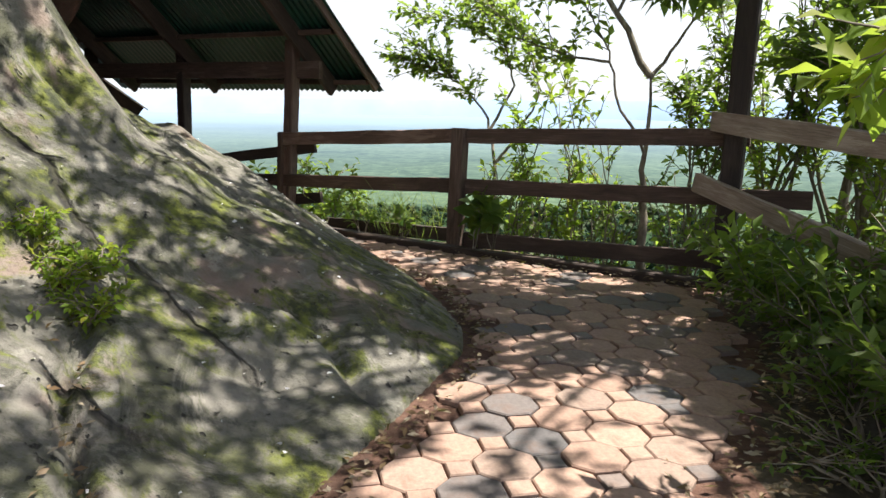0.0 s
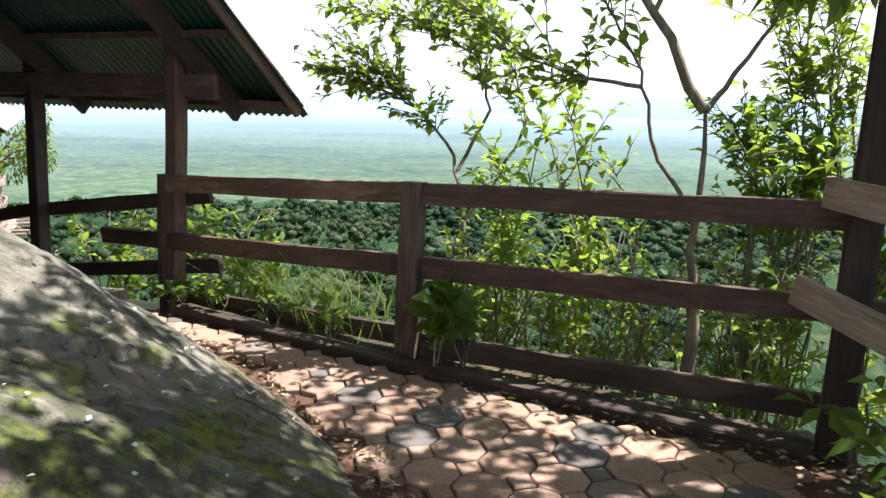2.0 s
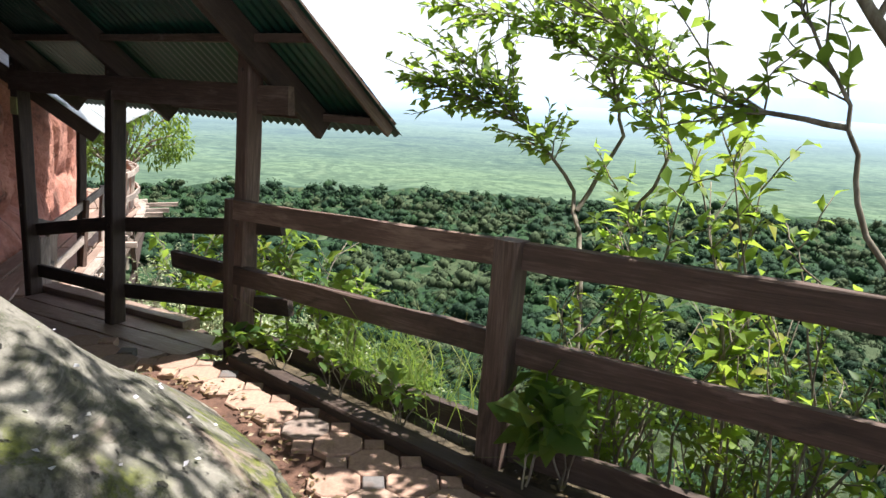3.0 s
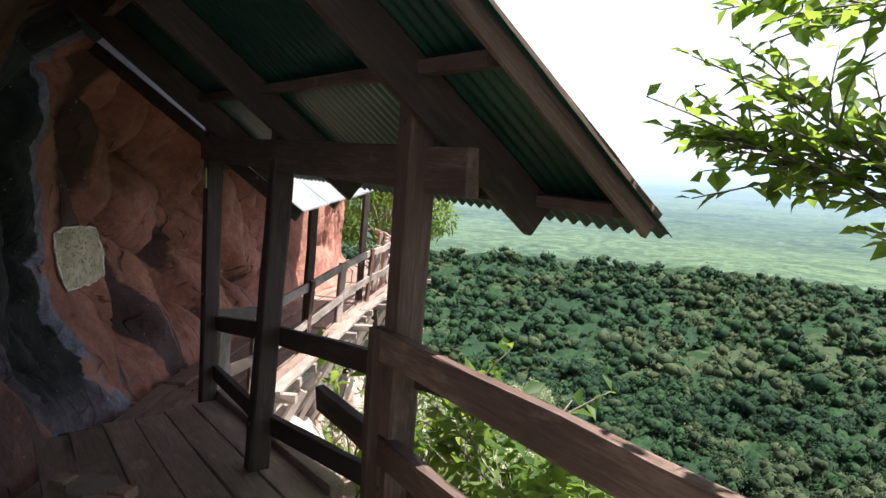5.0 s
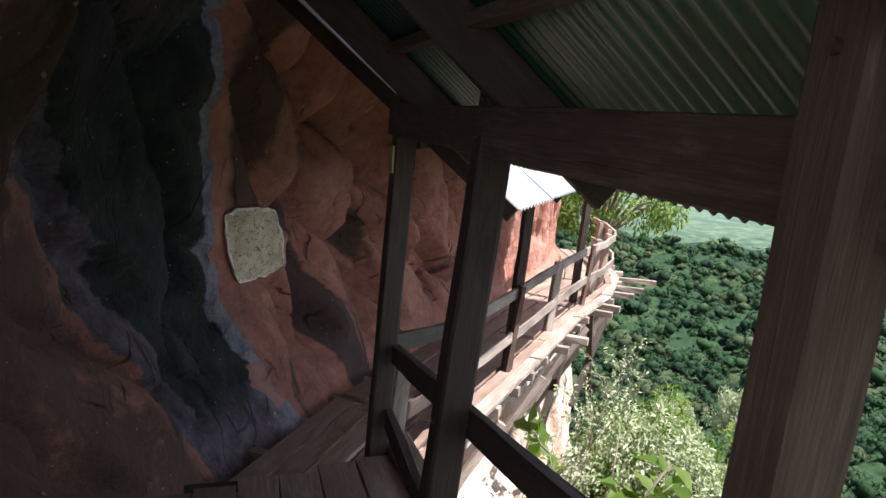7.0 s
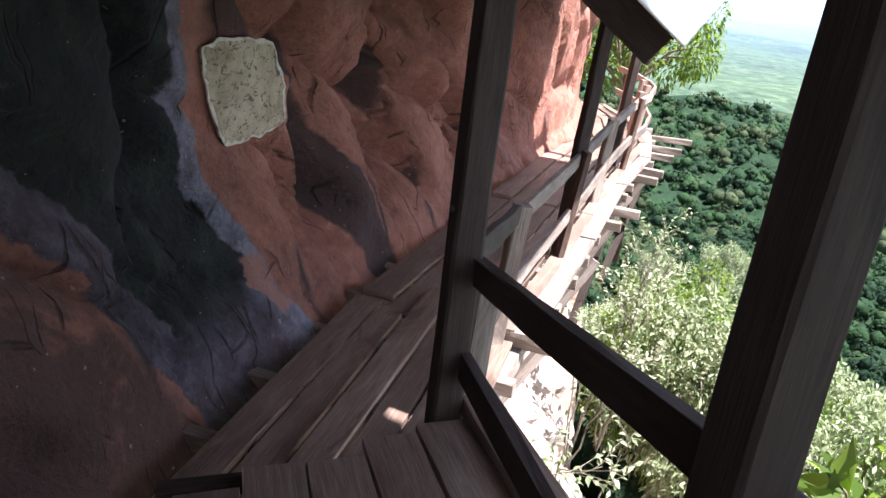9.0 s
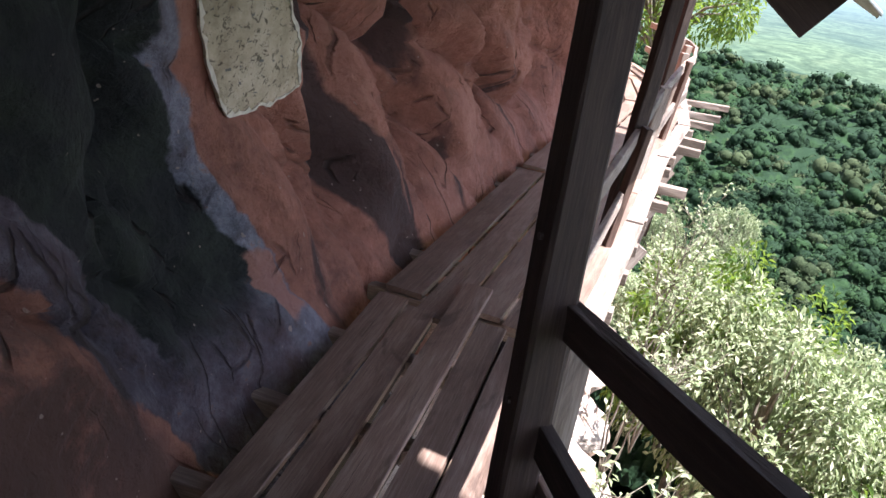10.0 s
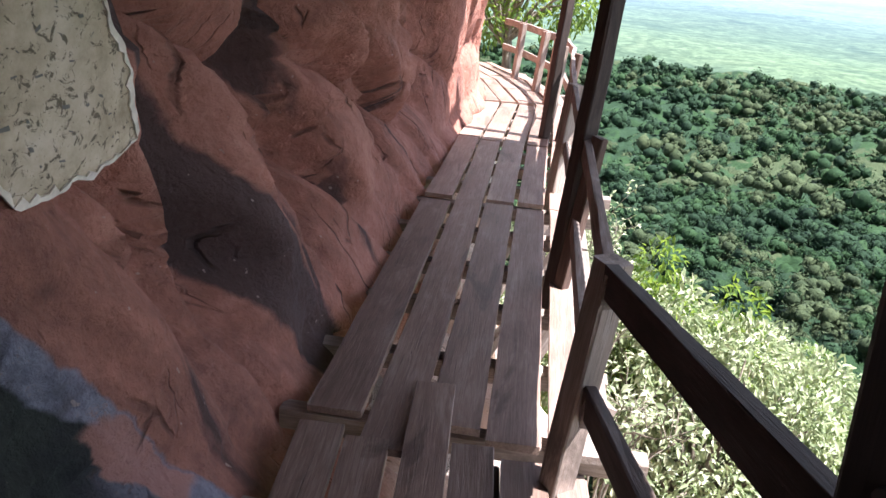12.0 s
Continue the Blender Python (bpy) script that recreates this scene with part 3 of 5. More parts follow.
ss, cx, cy, nx, ny = along(CLIFF, 0.055)
zs = np.concatenate([np.linspace(-40, -6, 12), np.linspace(-5.5, -1.6, 22), np.linspace(-1.5, 3.4, 110), np.linspace(3.8, 9.0, 22)])
pts, uvs = [], []
for z in zs:
    pts.append([cliff_point(ss[i], cx[i], cy[i], nx[i], ny[i], z) for i in range(len(ss))])
    uvs.append([(ss[i], z) for i in range(len(ss))])
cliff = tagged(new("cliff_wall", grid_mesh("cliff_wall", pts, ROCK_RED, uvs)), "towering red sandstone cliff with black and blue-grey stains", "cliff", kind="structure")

# boulder: a low hump that steepens into the cliff
EDGE = [(-1.6, -3.0), (-1.2, -0.5), (-0.75, 1.2), (-0.46, 2.2), (-0.24, 2.75), (-0.05, 3.25), (0.12, 3.7), (0.14, 4.1), (0.0, 4.7), (-0.2, 5.3), (-0.45, 5.75), (-0.85, 6.3), (-1.35, 6.75), (-1.9, 6.98), (-2.6, 6.95), (-3.3, 6.6), (-4.4, 6.2)]
gx, gy = np.meshgrid(np.linspace(-5.5, 0.5, 210), np.linspace(-3.0, 7.6, 370))
d, side = seg_dist(gx, gy, EDGE)
d = d * side
hz = np.interp(d, [-1.0, -0.02, 0.0, 0.12, 0.55, 1.3, 1.75, 2.05, 2.4, 3.0, 4.0, 6], [-0.6, -0.08, 0.0, 0.06, 0.255, 0.68, 1.06, 1.48, 2.2, 3.3, 4.8, 7.0])
north = np.clip((gy - 4.8) / 1.0, 0, 1) * np.clip((2.2 - d) / 1.0, 0, 1)
hz = np.where(d > 0, hz * (1 + 0.75 * north), hz)
groove = np.zeros(gx.shape)
for line, depth in (([(-1.62, 3.1), (-1.38, 2.62), (-1.16, 2.2), (-0.98, 1.75), (-0.9, 1.2)], 0.10), ([(-0.95, 3.35), (-0.62, 3.36), (-0.42, 3.18), (-0.22, 2.95)], 0.06), ([(-0.9, 2.75), (-0.66, 2.82), (-0.5, 2.95)], 0.05), ([(-1.9, 4.9), (-1.5, 4.75), (-1.15, 4.9), (-0.9, 5.3)], 0.05), ([(-2.2, 3.9), (-1.8, 3.75), (-1.5, 3.9)], 0.05)):
    g, _ = seg_dist(gx + 0.05 * np.sin(gy * 9), gy + 0.04 * np.sin(gx * 11), line)
    groove = np.maximum(groove, depth * np.clip(1 - g / 0.05, 0, 1))
hz = hz - groove
pts = []
for i in range(gx.shape[0]):
    row = []
    for j in range(gx.shape[1]):
        x, y = gx[i, j], gy[i, j]
        k = min(1.0, max(0.0, d[i, j]) / 0.5)
        row.append((x, y, hz[i, j] + k * (0.07 * fbm(x * 0.8, y * 0.8, 2.0, 3) + 0.045 * fbm(x * 3, y * 3, 5.0, 5))))
    pts.append(row)
boulder = tagged(new("boulder", grid_mesh("boulder", pts, ROCK_GREY)), "huge sloping grey boulder with moss beside the paved path", "boulder", kind="structure")

# ground: one sheet from the terrace to the horizon
TERRACE = [(2.3, -6), (2.25, 2.0), (2.3, 4.4), (2.1, 5.55), (0.15, 6.75), (-1.50, 7.95), (-1.62, 7.45), (-2.1, 7.02), (-2.7, 6.6), (-40, 4)]
radii = np.concatenate([[0.0], np.linspace(0.5, 12, 60), np.geomspace(12.6, 4800, 90)])
angs = np.linspace(0, 2 * math.pi, 220, endpoint=False)
rr, aa = np.meshgrid(radii, angs, indexing="ij")
gx, gy = rr * np.cos(aa), 4.0 + rr * np.sin(aa)
d, side = seg_dist(gx, gy, TERRACE)
out = np.where(within(gx, gy, TERRACE + [(-40, -6)]), -d, d)


def fall(x, y, o):
    """Ground height at o metres outside the terrace."""
    if o <= 0:
        return -0.06
    z = -0.06 - 1.5 * min(o, 4.0) - 0.2 * max(0.0, min(o, 8.0) - 4.0) - 0.44 * max(0.0, min(o, 34.0) - 8.0)
    if o > 34:
        z -= 84 * (1 - math.exp(-(o - 34) / 90.0))
    z += min(1.0, o / 3) * 0.35 * fbm(x * 0.3, y * 0.3, 0.5, 3)
    if o > 120:
        z += min(6.0, (o - 120) / 60) * fbm(x * 0.004, y * 0.004, 4.0, 3)
    return z


def ground_z(x, y):
    dd, sd = seg_dist(np.array([x]), np.array([y]), TERRACE)
    return fall(x, y, float(-dd[0] if within(np.array([x]), np.array([y]), TERRACE + [(-40, -6)])[0] else dd[0]))


pts = [[(gx[i, j], gy[i, j], fall(gx[i, j], gy[i, j], out[i, j])) for j in range(gx.shape[1])] for i in range(gx.shape[0])]
me = grid_mesh("ground", pts, SOIL_DARK, closed=True)
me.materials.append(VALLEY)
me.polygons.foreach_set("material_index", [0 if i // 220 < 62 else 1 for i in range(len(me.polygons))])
ground = tagged(new("ground", me), "leaf-littered slope falling to a hazy green plain", "ground", kind="structure")

# far hills: haze put into a blue base colour and a weak glow
HAZE, nt_, b_ = material("hills_painted_haze", 1.0)
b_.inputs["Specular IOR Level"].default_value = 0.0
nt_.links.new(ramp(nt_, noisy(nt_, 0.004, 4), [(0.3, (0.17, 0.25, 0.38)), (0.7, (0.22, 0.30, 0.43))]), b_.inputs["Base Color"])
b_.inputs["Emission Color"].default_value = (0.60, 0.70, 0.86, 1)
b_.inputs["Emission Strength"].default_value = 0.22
pts = []
for k in range(3):
    row = []
    for j in range(160):
        a = radians(-20 + 200 * j / 159)
        h = (60 + 70 * max(0.0, math.cos(a)) + 16 * fbm(j * 0.12, 1.0, 2.0, 4)) if k else -140.0
        r = 4550 + 90 * k
        row.append((r * math.cos(a), r * math.sin(a), -60 + h * (0.8 if k == 1 else 1.0)))
    pts.append(row)
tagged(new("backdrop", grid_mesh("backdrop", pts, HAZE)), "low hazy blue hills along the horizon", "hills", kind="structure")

# ---- shelter over the first platform ----
rng = random.Random(3)


ROOF_AT = Vector((-1.60, 7.80, 0))


def at_shelter(u, n, z):
    return ROOF_AT + U * u + N * n + Vector((0, 0, z))


ROOF_SLOPE = 0.84


def roof_z(n):
    return 1.39 + (0.69 - n) * ROOF_SLOPE


def corrugated(name, origin, u_dir, n_dir, u0, u1, n0, n1, z_of, mat, parent, label="", pitch=0.076, amp=0.011):
    """A corrugated sheet with thickness: waves run down the slope."""
    nu = int((u1 - u0) / (pitch / 6))
    rows = []
    for n in (n0, (n0 + n1) / 2, n1):
        rows.append([origin + u_dir * (u0 + (u1 - u0) * i / nu) + n_dir * n + Vector((0, 0, z_of(n) + amp * math.sin(2 * math.pi * i / 6.0) - origin.z)) for i in range(nu + 1)])
    me = grid_mesh(name, rows, mat)
    ob = part(name, me, mat, parent, label)
    ob.modifiers.new("thick", 'SOLIDIFY').thickness = 0.004
    return ob


shelter = thing("roofed_shelter", (M_POST.x, M_POST.y, 0), label="open timber shelter with green corrugated metal roof", category="shelter")
for base, top, mat, lean in ((M_POST, 1.86, WOOD_RED, (0.11, -0.01, 0)), (B_POST, 1.82, WOOD_DARK, (-0.08, 0.36, 0)), (A_POST, 1.84, WOOD_DARK, (-0.17, 0.26, 0))):
    foot = base - Vector((0, 0, 0.25))
    post = timber("post", foot, Vector((base.x, base.y, top)) + Vector(lean), 0.12, 0.12, mat, shelter, wear=0.003)
    for h in (0.30, 0.80, top - base.z - 0.12):
        for face in (-1, 1):
            V, F = [], []
            for i in range(8):
                q = math.pi * i / 4
                for depth in (0.0, 0.012):
                    V.append((0.25 + h + 0.011 * math.cos(q), 0.011 * math.sin(q), face * (0.058 + depth)))
            for i in range(8):
                a_, b_2 = 2 * i, 2 * ((i + 1) % 8)
                F.append((a_, b_2, b_2 + 1, a_ + 1))
            F.append(tuple(2 * i + 1 for i in range(8)))
            bolt = new("bolt", mesh_of("bolt", V, F, STEEL))
            bolt.parent = post
            tagged(bolt, label="rusty bolt head")
# eave beam, projecting past the first post
timber("beam", at_shelter(-0.36, 0.09, 1.565), at_shelter(3.4, 0.09, 1.565), 0.05, 0.175, WOOD_RED, shelter, "reddish brown eave beam")
timber("beam", at_shelter(-0.30, -1.35, 2.72), at_shelter(3.4, -1.35, 2.72), 0.06, 0.16, WOOD_DARK, shelter)
for u in (-0.15, 1.60, 3.05):
    # rafter with a pointed foot
    top, low = at_shelter(u, -1.75, roof_z(-1.75) - 0.12), at_shelter(u, 0.56, roof_z(0.56) - 0.12)
    timber("rafter", top, low, 0.055, 0.17, WOOD_DARK, shelter, wear=0.002)
for n in (0.56, 0.0, -0.62, -1.2):
    timber("purlin", at_shelter(-0.60, n, roof_z(n) - 0.045), at_shelter(3.35, n, roof_z(n) - 0.045), 0.075, 0.05, WOOD_RED, shelter, wear=0.002)
timber("verge_board", at_shelter(-0.66, -1.8, roof_z(-1.8) - 0.03), at_shelter(-0.66, 0.66, roof_z(0.66) - 0.01), 0.022, 0.11, WOOD_RED, shelter)
for i in range(5):
    u0 = -0.70 + i * 0.845
    corrugated("roof_sheet", ROOF_AT, U, N, u0, u0 + 0.885, -1.9, 0.72, lambda n, k=i: roof_z(n) + 0.006 * (k % 2), SHEET, shelter)

for i, n0 in enumerate((-0.55, -0.75)):
    u0 = 3.50 + i * 0.80
    corrugated("roof_sheet", ROOF_AT, U, N, u0, u0 + 0.84, -2.3, n0, lambda n, k=i: roof_z(n) - 0.05 - 0.01 * k, SHEET, shelter)

# ---- terrace fence ----
def post_top(p, h):
    return Vector(p) + Vector((0.035, 0.06, 1.0)) * h


C_POST, P2 = Vector((2.05, 5.26, 0.0)), Vector((0.12, 6.50, 0.0))
fence = thing("terrace_fence", (0.12, 6.5, 0), label="weathered brown timber post and rail fence at the cliff edge", category="fence")
timber("post", C_POST - Vector((0, 0, 0.4)), C_POST + Vector((0.07, 0.06, 2.9)), 0.14, 0.14, WOOD_DARK, fence, "tall dark corner post")
timber("post", P2 - Vector((0, 0, 0.4)), post_top(P2, 1.05), 0.125, 0.12, WOOD_RED, fence)
timber("post", M_POST + Vector((-0.055, -0.035, -0.3)), M_POST + Vector((-0.015, -0.04, 0.97)), 0.05, 0.09, WOOD_RED, fence, "short split post stub")
# rails from the corner to the shelter post, butted at the middle post
R_C, R_P, R_M = Vector((2.09, 5.45, 1.06)), P2 + Vector((0.03, 0.09, 0.98)), Vector((-1.72, 7.86, 0.86))
timber("rail", R_C + (R_C - R_P).normalized() * 0.15, R_P + Vector((0, 0.0, 0)), 0.045, 0.125, WOOD_RED, fence, wear=0.006)
timber("rail", R_P, R_M, 0.045, 0.125, WOOD_RED, fence, wear=0.006)
dz = Vector((0, 0, -0.44))
timber("rail", R_C + dz + (R_C - R_P).normalized() * 0.6, R_P + dz, 0.045, 0.125, WOOD_RED, fence, wear=0.006)
timber("rail", R_P + dz, R_M + dz + (R_M - R_P).normalized() * 0.72, 0.045, 0.125, WOOD_RED, fence, wear=0.006)
for toward, d0, d1 in ((R_M, 0.06, 0.20), (R_C, 0.34, 0.45)):
    way = (toward - R_P).normalized()
    timber("band", R_P + dz + way * d0, R_P + dz + way * d1, 0.050, 0.131, WOOD_DARK, fence, "black charred band on the rail", wear=0.001)
dz = Vector((0, 0, -0.92))
timber("rail", R_C + dz, R_P + dz, 0.05, 0.13, WOOD_DARK, fence, "black charred bottom rail", wear=0.006)
timber("rail", R_P + Vector((0, 0.05, -0.90)), R_M + Vector((0.05, 0, -0.86)), 0.05, 0.12, WOOD_DARK, fence, wear=0.006)
timber("kerb_beam", Vector((1.95, 5.25, -0.02)), Vector((0.10, 6.33, -0.02)), 0.12, 0.12, WOOD_DARK, fence, "dark kerb timber along the paving")
timber("kerb_beam", Vector((0.10, 6.33, -0.02)), Vector((-1.5, 7.42, -0.02)), 0.12, 0.12, WOOD_DARK, fence, "dark kerb timber along the paving")

side_fence = thing("side_fence", (2.3, 4.5, 0), label="weathered timber side rails running back from the corner post", category="fence")
timber("rail", Vector((1.94, 5.37, 1.18)), Vector((2.75, 3.1, 1.02)), 0.05, 0.14, WOOD_GREY, side_fence, wear=0.006)
timber("rail", Vector((1.85, 5.36, 0.74)), Vector((2.55, 3.2, 0.36)), 0.05, 0.14, WOOD_GREY, side_fence, wear=0.006)
timber("post", Vector((2.72, 3.25, -0.5)), Vector((2.82, 3.3, 1.6)), 0.14, 0.14, WOOD_DARK, side_fence)

# ---- platform railing between the shelter posts ----
railing = thing("platform_railing", tuple(B_POST), label="dark timber rails between the shelter posts", category="railing")
timber("rail", M_POST + Vector((0.30, -0.17, 0.82)) + N * 0.08, B_POST + Vector((-0.05, 0.18, 0.79)) + N * 0.06, 0.04, 0.11, WOOD_DARK, railing)
timber("rail", B_POST + Vector((-0.05, 0.18, 0.80)) + N * 0.05, A_POST + U * 0.10 + Vector((-0.05, 0.06, 0.545)) + N * 0.08, 0.045, 0.11, WOOD_DARK, railing)
timber("rail", M_POST + Vector((0.36, -0.2, 0.30)) + N * 0.08, B_POST + Vector((-0.02, 0.09, 0.28)) + N * 0.06, 0.045, 0.11, WOOD_DARK, railing)
timber("rail", B_POST + Vector((-0.02, 0.09, 0.28)) + N * 0.05, A_POST + U * 0.10 + Vector((-0.02, 0.03, 0.18)) + N * 0.06, 0.045, 0.11, WOOD_DARK, railing)
timber("post_splint", A_POST + N * 0.10 + Vector((0, 0, -0.25)), A_POST + N * 0.12 + Vector((-0.05, 0.08, 0.48)), 0.05, 0.09, WOOD_GREY, railing, "pale splint board beside the dark post")
board = part("notice_board", timber_mesh("notice_board", 0.14, 0.012, 0.15), PALE_BOX, railing, "small faded yellow board", pose(A_POST.x - 0.21, A_POST.y + 0.17, 1.34, 0, 0, -32))

# ---- platform ----
platform = thing("platform", (-3.0, 8.0, -0.33), label="low platform of worn grey planks under the shelter", category="platform")


def plat_z(u):
    return -0.10 - 0.085 * u


for i in range(6):
    n = 0.02 - i * 0.215
    u0 = 0.22 + 0.10 * i + rng.uniform(-0.06, 0.05)
    u1 = 3.08 + 0.30 * n + rng.uniform(-0.05, 0.04)
    timber("plank", at_shelter(u0, n, plat_z(u0) - 0.02), at_shelter(u1, n, plat_z(u1) - 0.02), 0.205, 0.04, WOOD_PLANK, platform)
timber("edge_beam", at_shelter(0.9, 0.20, plat_z(0.9)), at_shelter(3.3, 0.20, plat_z(3.3) + 0.02), 0.15, 0.09, WOOD_PLANK, platform)
for u in (0.8, 1.9, 2.9):
    timber("joist", at_shelter(u, -1.0, plat_z(u) - 0.10), at_shelter(u, 0.25, plat_z(u) - 0.10), 0.1, 0.12, WOOD_DARK, platform)
timber("riser", at_shelter(3.04, 0.1, plat_z(3.06) - 0.16), at_shelter(2.78, -0.98, plat_z(3.06) - 0.16), 0.03, 0.24, WOOD_PLANK, platform)

# ---- boardwalk ----
deck = thing("boardwalk", (-6.0, 11.5, DECK_Z), label="cantilevered cliff boardwalk of long worn brown planks", category="boardwalk")
dss, dx_, dy_, dnx, dny = along([(-4.75, 7.75), (-5.25, 8.52), (-5.57, 9.08), (-5.87, 9.70), (-6.22, 10.55), (-6.62, 11.5), (-7.02, 12.4), (-7.62, 13.75), (-8.25, 15.2), (-9.15, 17.6), (-10.4, 19.6), (-12.5, 21.6)], 0.05)


def deck_at(s, off, z=DECK_Z):
    i = int(np.clip(s / (dss[-1]) * (len(dss) - 1), 0, len(dss) - 1))
    drop = float(np.interp(s, [3.5, 5.0, 9.0, 11.0, 13.5, 16.0], [0.0, 0.08, 0.21, 0.34, 0.50, 0.60]))
    return Vector((dx_[i] - dnx[i] * off, dy_[i] - dny[i] * off, z - drop))


runs = [(0.05, 3.25, 5, 0.205), (3.25, 6.4, 4, 0.25), (6.4, 8.6, 4, 0.25), (8.6, 11.2, 4, 0.25), (11.2, 13.6, 4, 0.25), (13.6, 15.8, 4, 0.25)]
for k, (s0, s1, count, pw) in enumerate(runs):
    for i in range(count + 1):
        off = 0.02 + (i + 0.5) * pw
        a0, a1 = s0 + rng.uniform(-0.05, 0.1), s1 + rng.uniform(-0.1, 0.04)
        lift = 0.0
        if k == 0 and i == 2:
            a1, lift = s1 + 0.33, 0.035
        if k == 1 and i == 1:
            a0 = s0 - 0.12
        if k == 1 and i == 2:
            a0 = s0 + 0.1
        w = pw - (0.026 if i else 0.012) - rng.uniform(0, 0.014)
        if i == count:
            off, w = 0.02 + count * pw + 0.085, 0.12
        z = DECK_Z - 0.02 + lift
        pieces = max(1, round((a1 - a0) / 2.2)) if k > 1 else 1
        timber("plank", deck_at(a0, off + rng.uniform(-0.006, 0.006), z + rng.uniform(0, 0.008)), deck_at(a1, off + rng.uniform(-0.006, 0.006), z + rng.uniform(0, 0.008)), w, 0.035, WOOD_PLANK, deck, wear=0.003, rng=rng)
# weathered grey board outside the posts
for s0, s1 in ((3.3, 5.6), (5.65, 8.0), (8.05, 10.2), (10.25, 12.4), (12.45, 14.4)):
    timber("edge_plank", deck_at(s0, 1.22, DECK_Z - 0.025), deck_at(s1, 1.22, DECK_Z - 0.025), 0.17, 0.04, WOOD_GREY, deck, "weathered grey outer board", rng=rng)
s = 0.9
while s < 15.5:
    ext = rng.choice((1.32, 1.36, 1.45, 1.58))
    if abs(s - 12.4) < 0.31:
        ext = 2.05
    if abs(s - 11.2) < 0.31:
        ext = 1.75
    timber("joist", deck_at(s, -0.1, DECK_Z - 0.10), deck_at(s, ext, DECK_Z - 0.10), 0.09, 0.10, WOOD_GREY, deck, rng=rng)
    s += 0.62
for s in (1.2, 4.2, 7.2, 10.2, 13.2):
    a, b = deck_at(s, 1.15, DECK_Z - 0.2), deck_at(min(15.5, s + 3.0), 1.15, DECK_Z - 0.2)
    timber("bearer", a, b, 0.09, 0.14, WOOD_GREY, deck)
for off in (0.12, 0.34, 0.56, 0.80):
    timber("bearer", deck_at(0.1, off, DECK_Z - 0.075), deck_at(3.2, off, DECK_Z - 0.075), 0.12, 0.06, WOOD_DARK, deck)
for s in (4.0, 5.6, 7.0, 8.3, 9.6):
    timber("strut", deck_at(s, 1.35, DECK_Z - 0.2), deck_at(s - 0.5, 0.45, DECK_Z - 1.9), 0.08, 0.08, WOOD_GREY, deck)

for s0, s1 in ((10.6, 9.2), (9.0, 10.4), (7.6, 6.6)):
    timber("strut", deck_at(s0, 1.25, DECK_Z - 0.15), deck_at(s1, 1.05, DECK_Z - 1.75), 0.09, 0.09, WOOD_DARK, deck)

deck_rail = thing("boardwalk_railing", (-6.0, 12.4, DECK_Z), label="weathered timber handrail along the outer edge of the boardwalk", category="railing")
EDGE_OFF = 1.06
short = [3.08, 6.9, 10.2, 11.3, 12.5, 13.8]
tall = [5.0, 9.05]
for s in short + tall:
    h = 0.92 if s in short else 2.85
    foot = deck_at(s, EDGE_OFF if s < 9 else EDGE_OFF - 0.14, DECK_Z - 0.22)
    timber("post", foot, foot + (Vector((0.13, 0.08, h + 0.22)) if s in tall else Vector((0.06, 0.06, h + 0.22))), 0.10, 0.10, WOOD_GREY if s in short else WOOD_DARK, deck_rail, rng=rng)
for s in tall:
    foot = deck_at(s - 0.13, EDGE_OFF + 0.02, DECK_Z - 0.22)
    timber("post_splint", foot, foot + Vector((0.10, 0.06, 1.16)), 0.09, 0.05, WOOD_RED, deck_rail, "brown splint board beside the tall post", rng=rng)
stops = [3.03, 5.0, 6.9, 9.05, 10.2, 11.3, 12.5, 13.8, 15.0]
for s0, s1 in zip(stops, stops[1:]):
    for h in (0.86, 0.40):
        timber("rail", deck_at(s0 - 0.06, EDGE_OFF + 0.07, DECK_Z + h), deck_at(s1 + 0.04, EDGE_OFF + 0.07, DECK_Z + h), 0.04, 0.11, WOOD_GREY, deck_rail, rng=rng)
timber("rail", A_POST + Vector((-0.03, 0.11, 0.62)), deck_at(3.05, EDGE_OFF + 0.07, DECK_Z + 0.88), 0.045, 0.11, WOOD_DARK, deck_rail)
timber("rail", A_POST + Vector((0.0, 0.07, 0.14)), deck_at(3.05, EDGE_OFF + 0.07, DECK_Z + 0.42), 0.045, 0.11, WOOD_DARK, deck_rail)

# ---- second, lower roof over the boardwalk ----
low_roof = thing("boardwalk_roof", (-6.0, 12.4, 1.5), label="low corrugated metal roof on posts over the boardwalk", category="roof")
O2 = deck_at(5.0, EDGE_OFF, 0.0)
O2.z = 0
U2 = (deck_at(9.05, EDGE_OFF) - deck_at(5.0, EDGE_OFF))
U2.z = 0
U2.normalize()
N2 = Vector((U2.y, -U2.x, 0))


def low_z(n):
    return 1.08 + (0.85 - n) * 0.75


for i in range(8):
    corrugated("roof_sheet", O2, U2, N2, -3.05 + i * 0.82, -2.20 + i * 0.82, -1.3, 0.85, lambda n, k=i: low_z(n) + 0.006 * (k % 2), ZINC, low_roof)
for u in (-2.75, -1.4, 0.0, 1.5, 3.4):
    timber("rafter", O2 + U2 * u + N2 * -1.3 + Vector((0, 0, low_z(-1.3) - 0.12)), O2 + U2 * u + N2 * 0.75 + Vector((0, 0, low_z(0.75) - 0.12)), 0.055, 0.17, WOOD_DARK, low_roof)
for n in (0.0,):
    timber("beam", O2 + U2 * -2.7 + N2 * n + Vector((0, 0, low_z(n) - 0.27)), O2 + U2 * 4.2 + N2 * n + Vector((0, 0, low_z(n) - 0.27)), 0.06, 0.15, WOOD_DARK, low_roof)

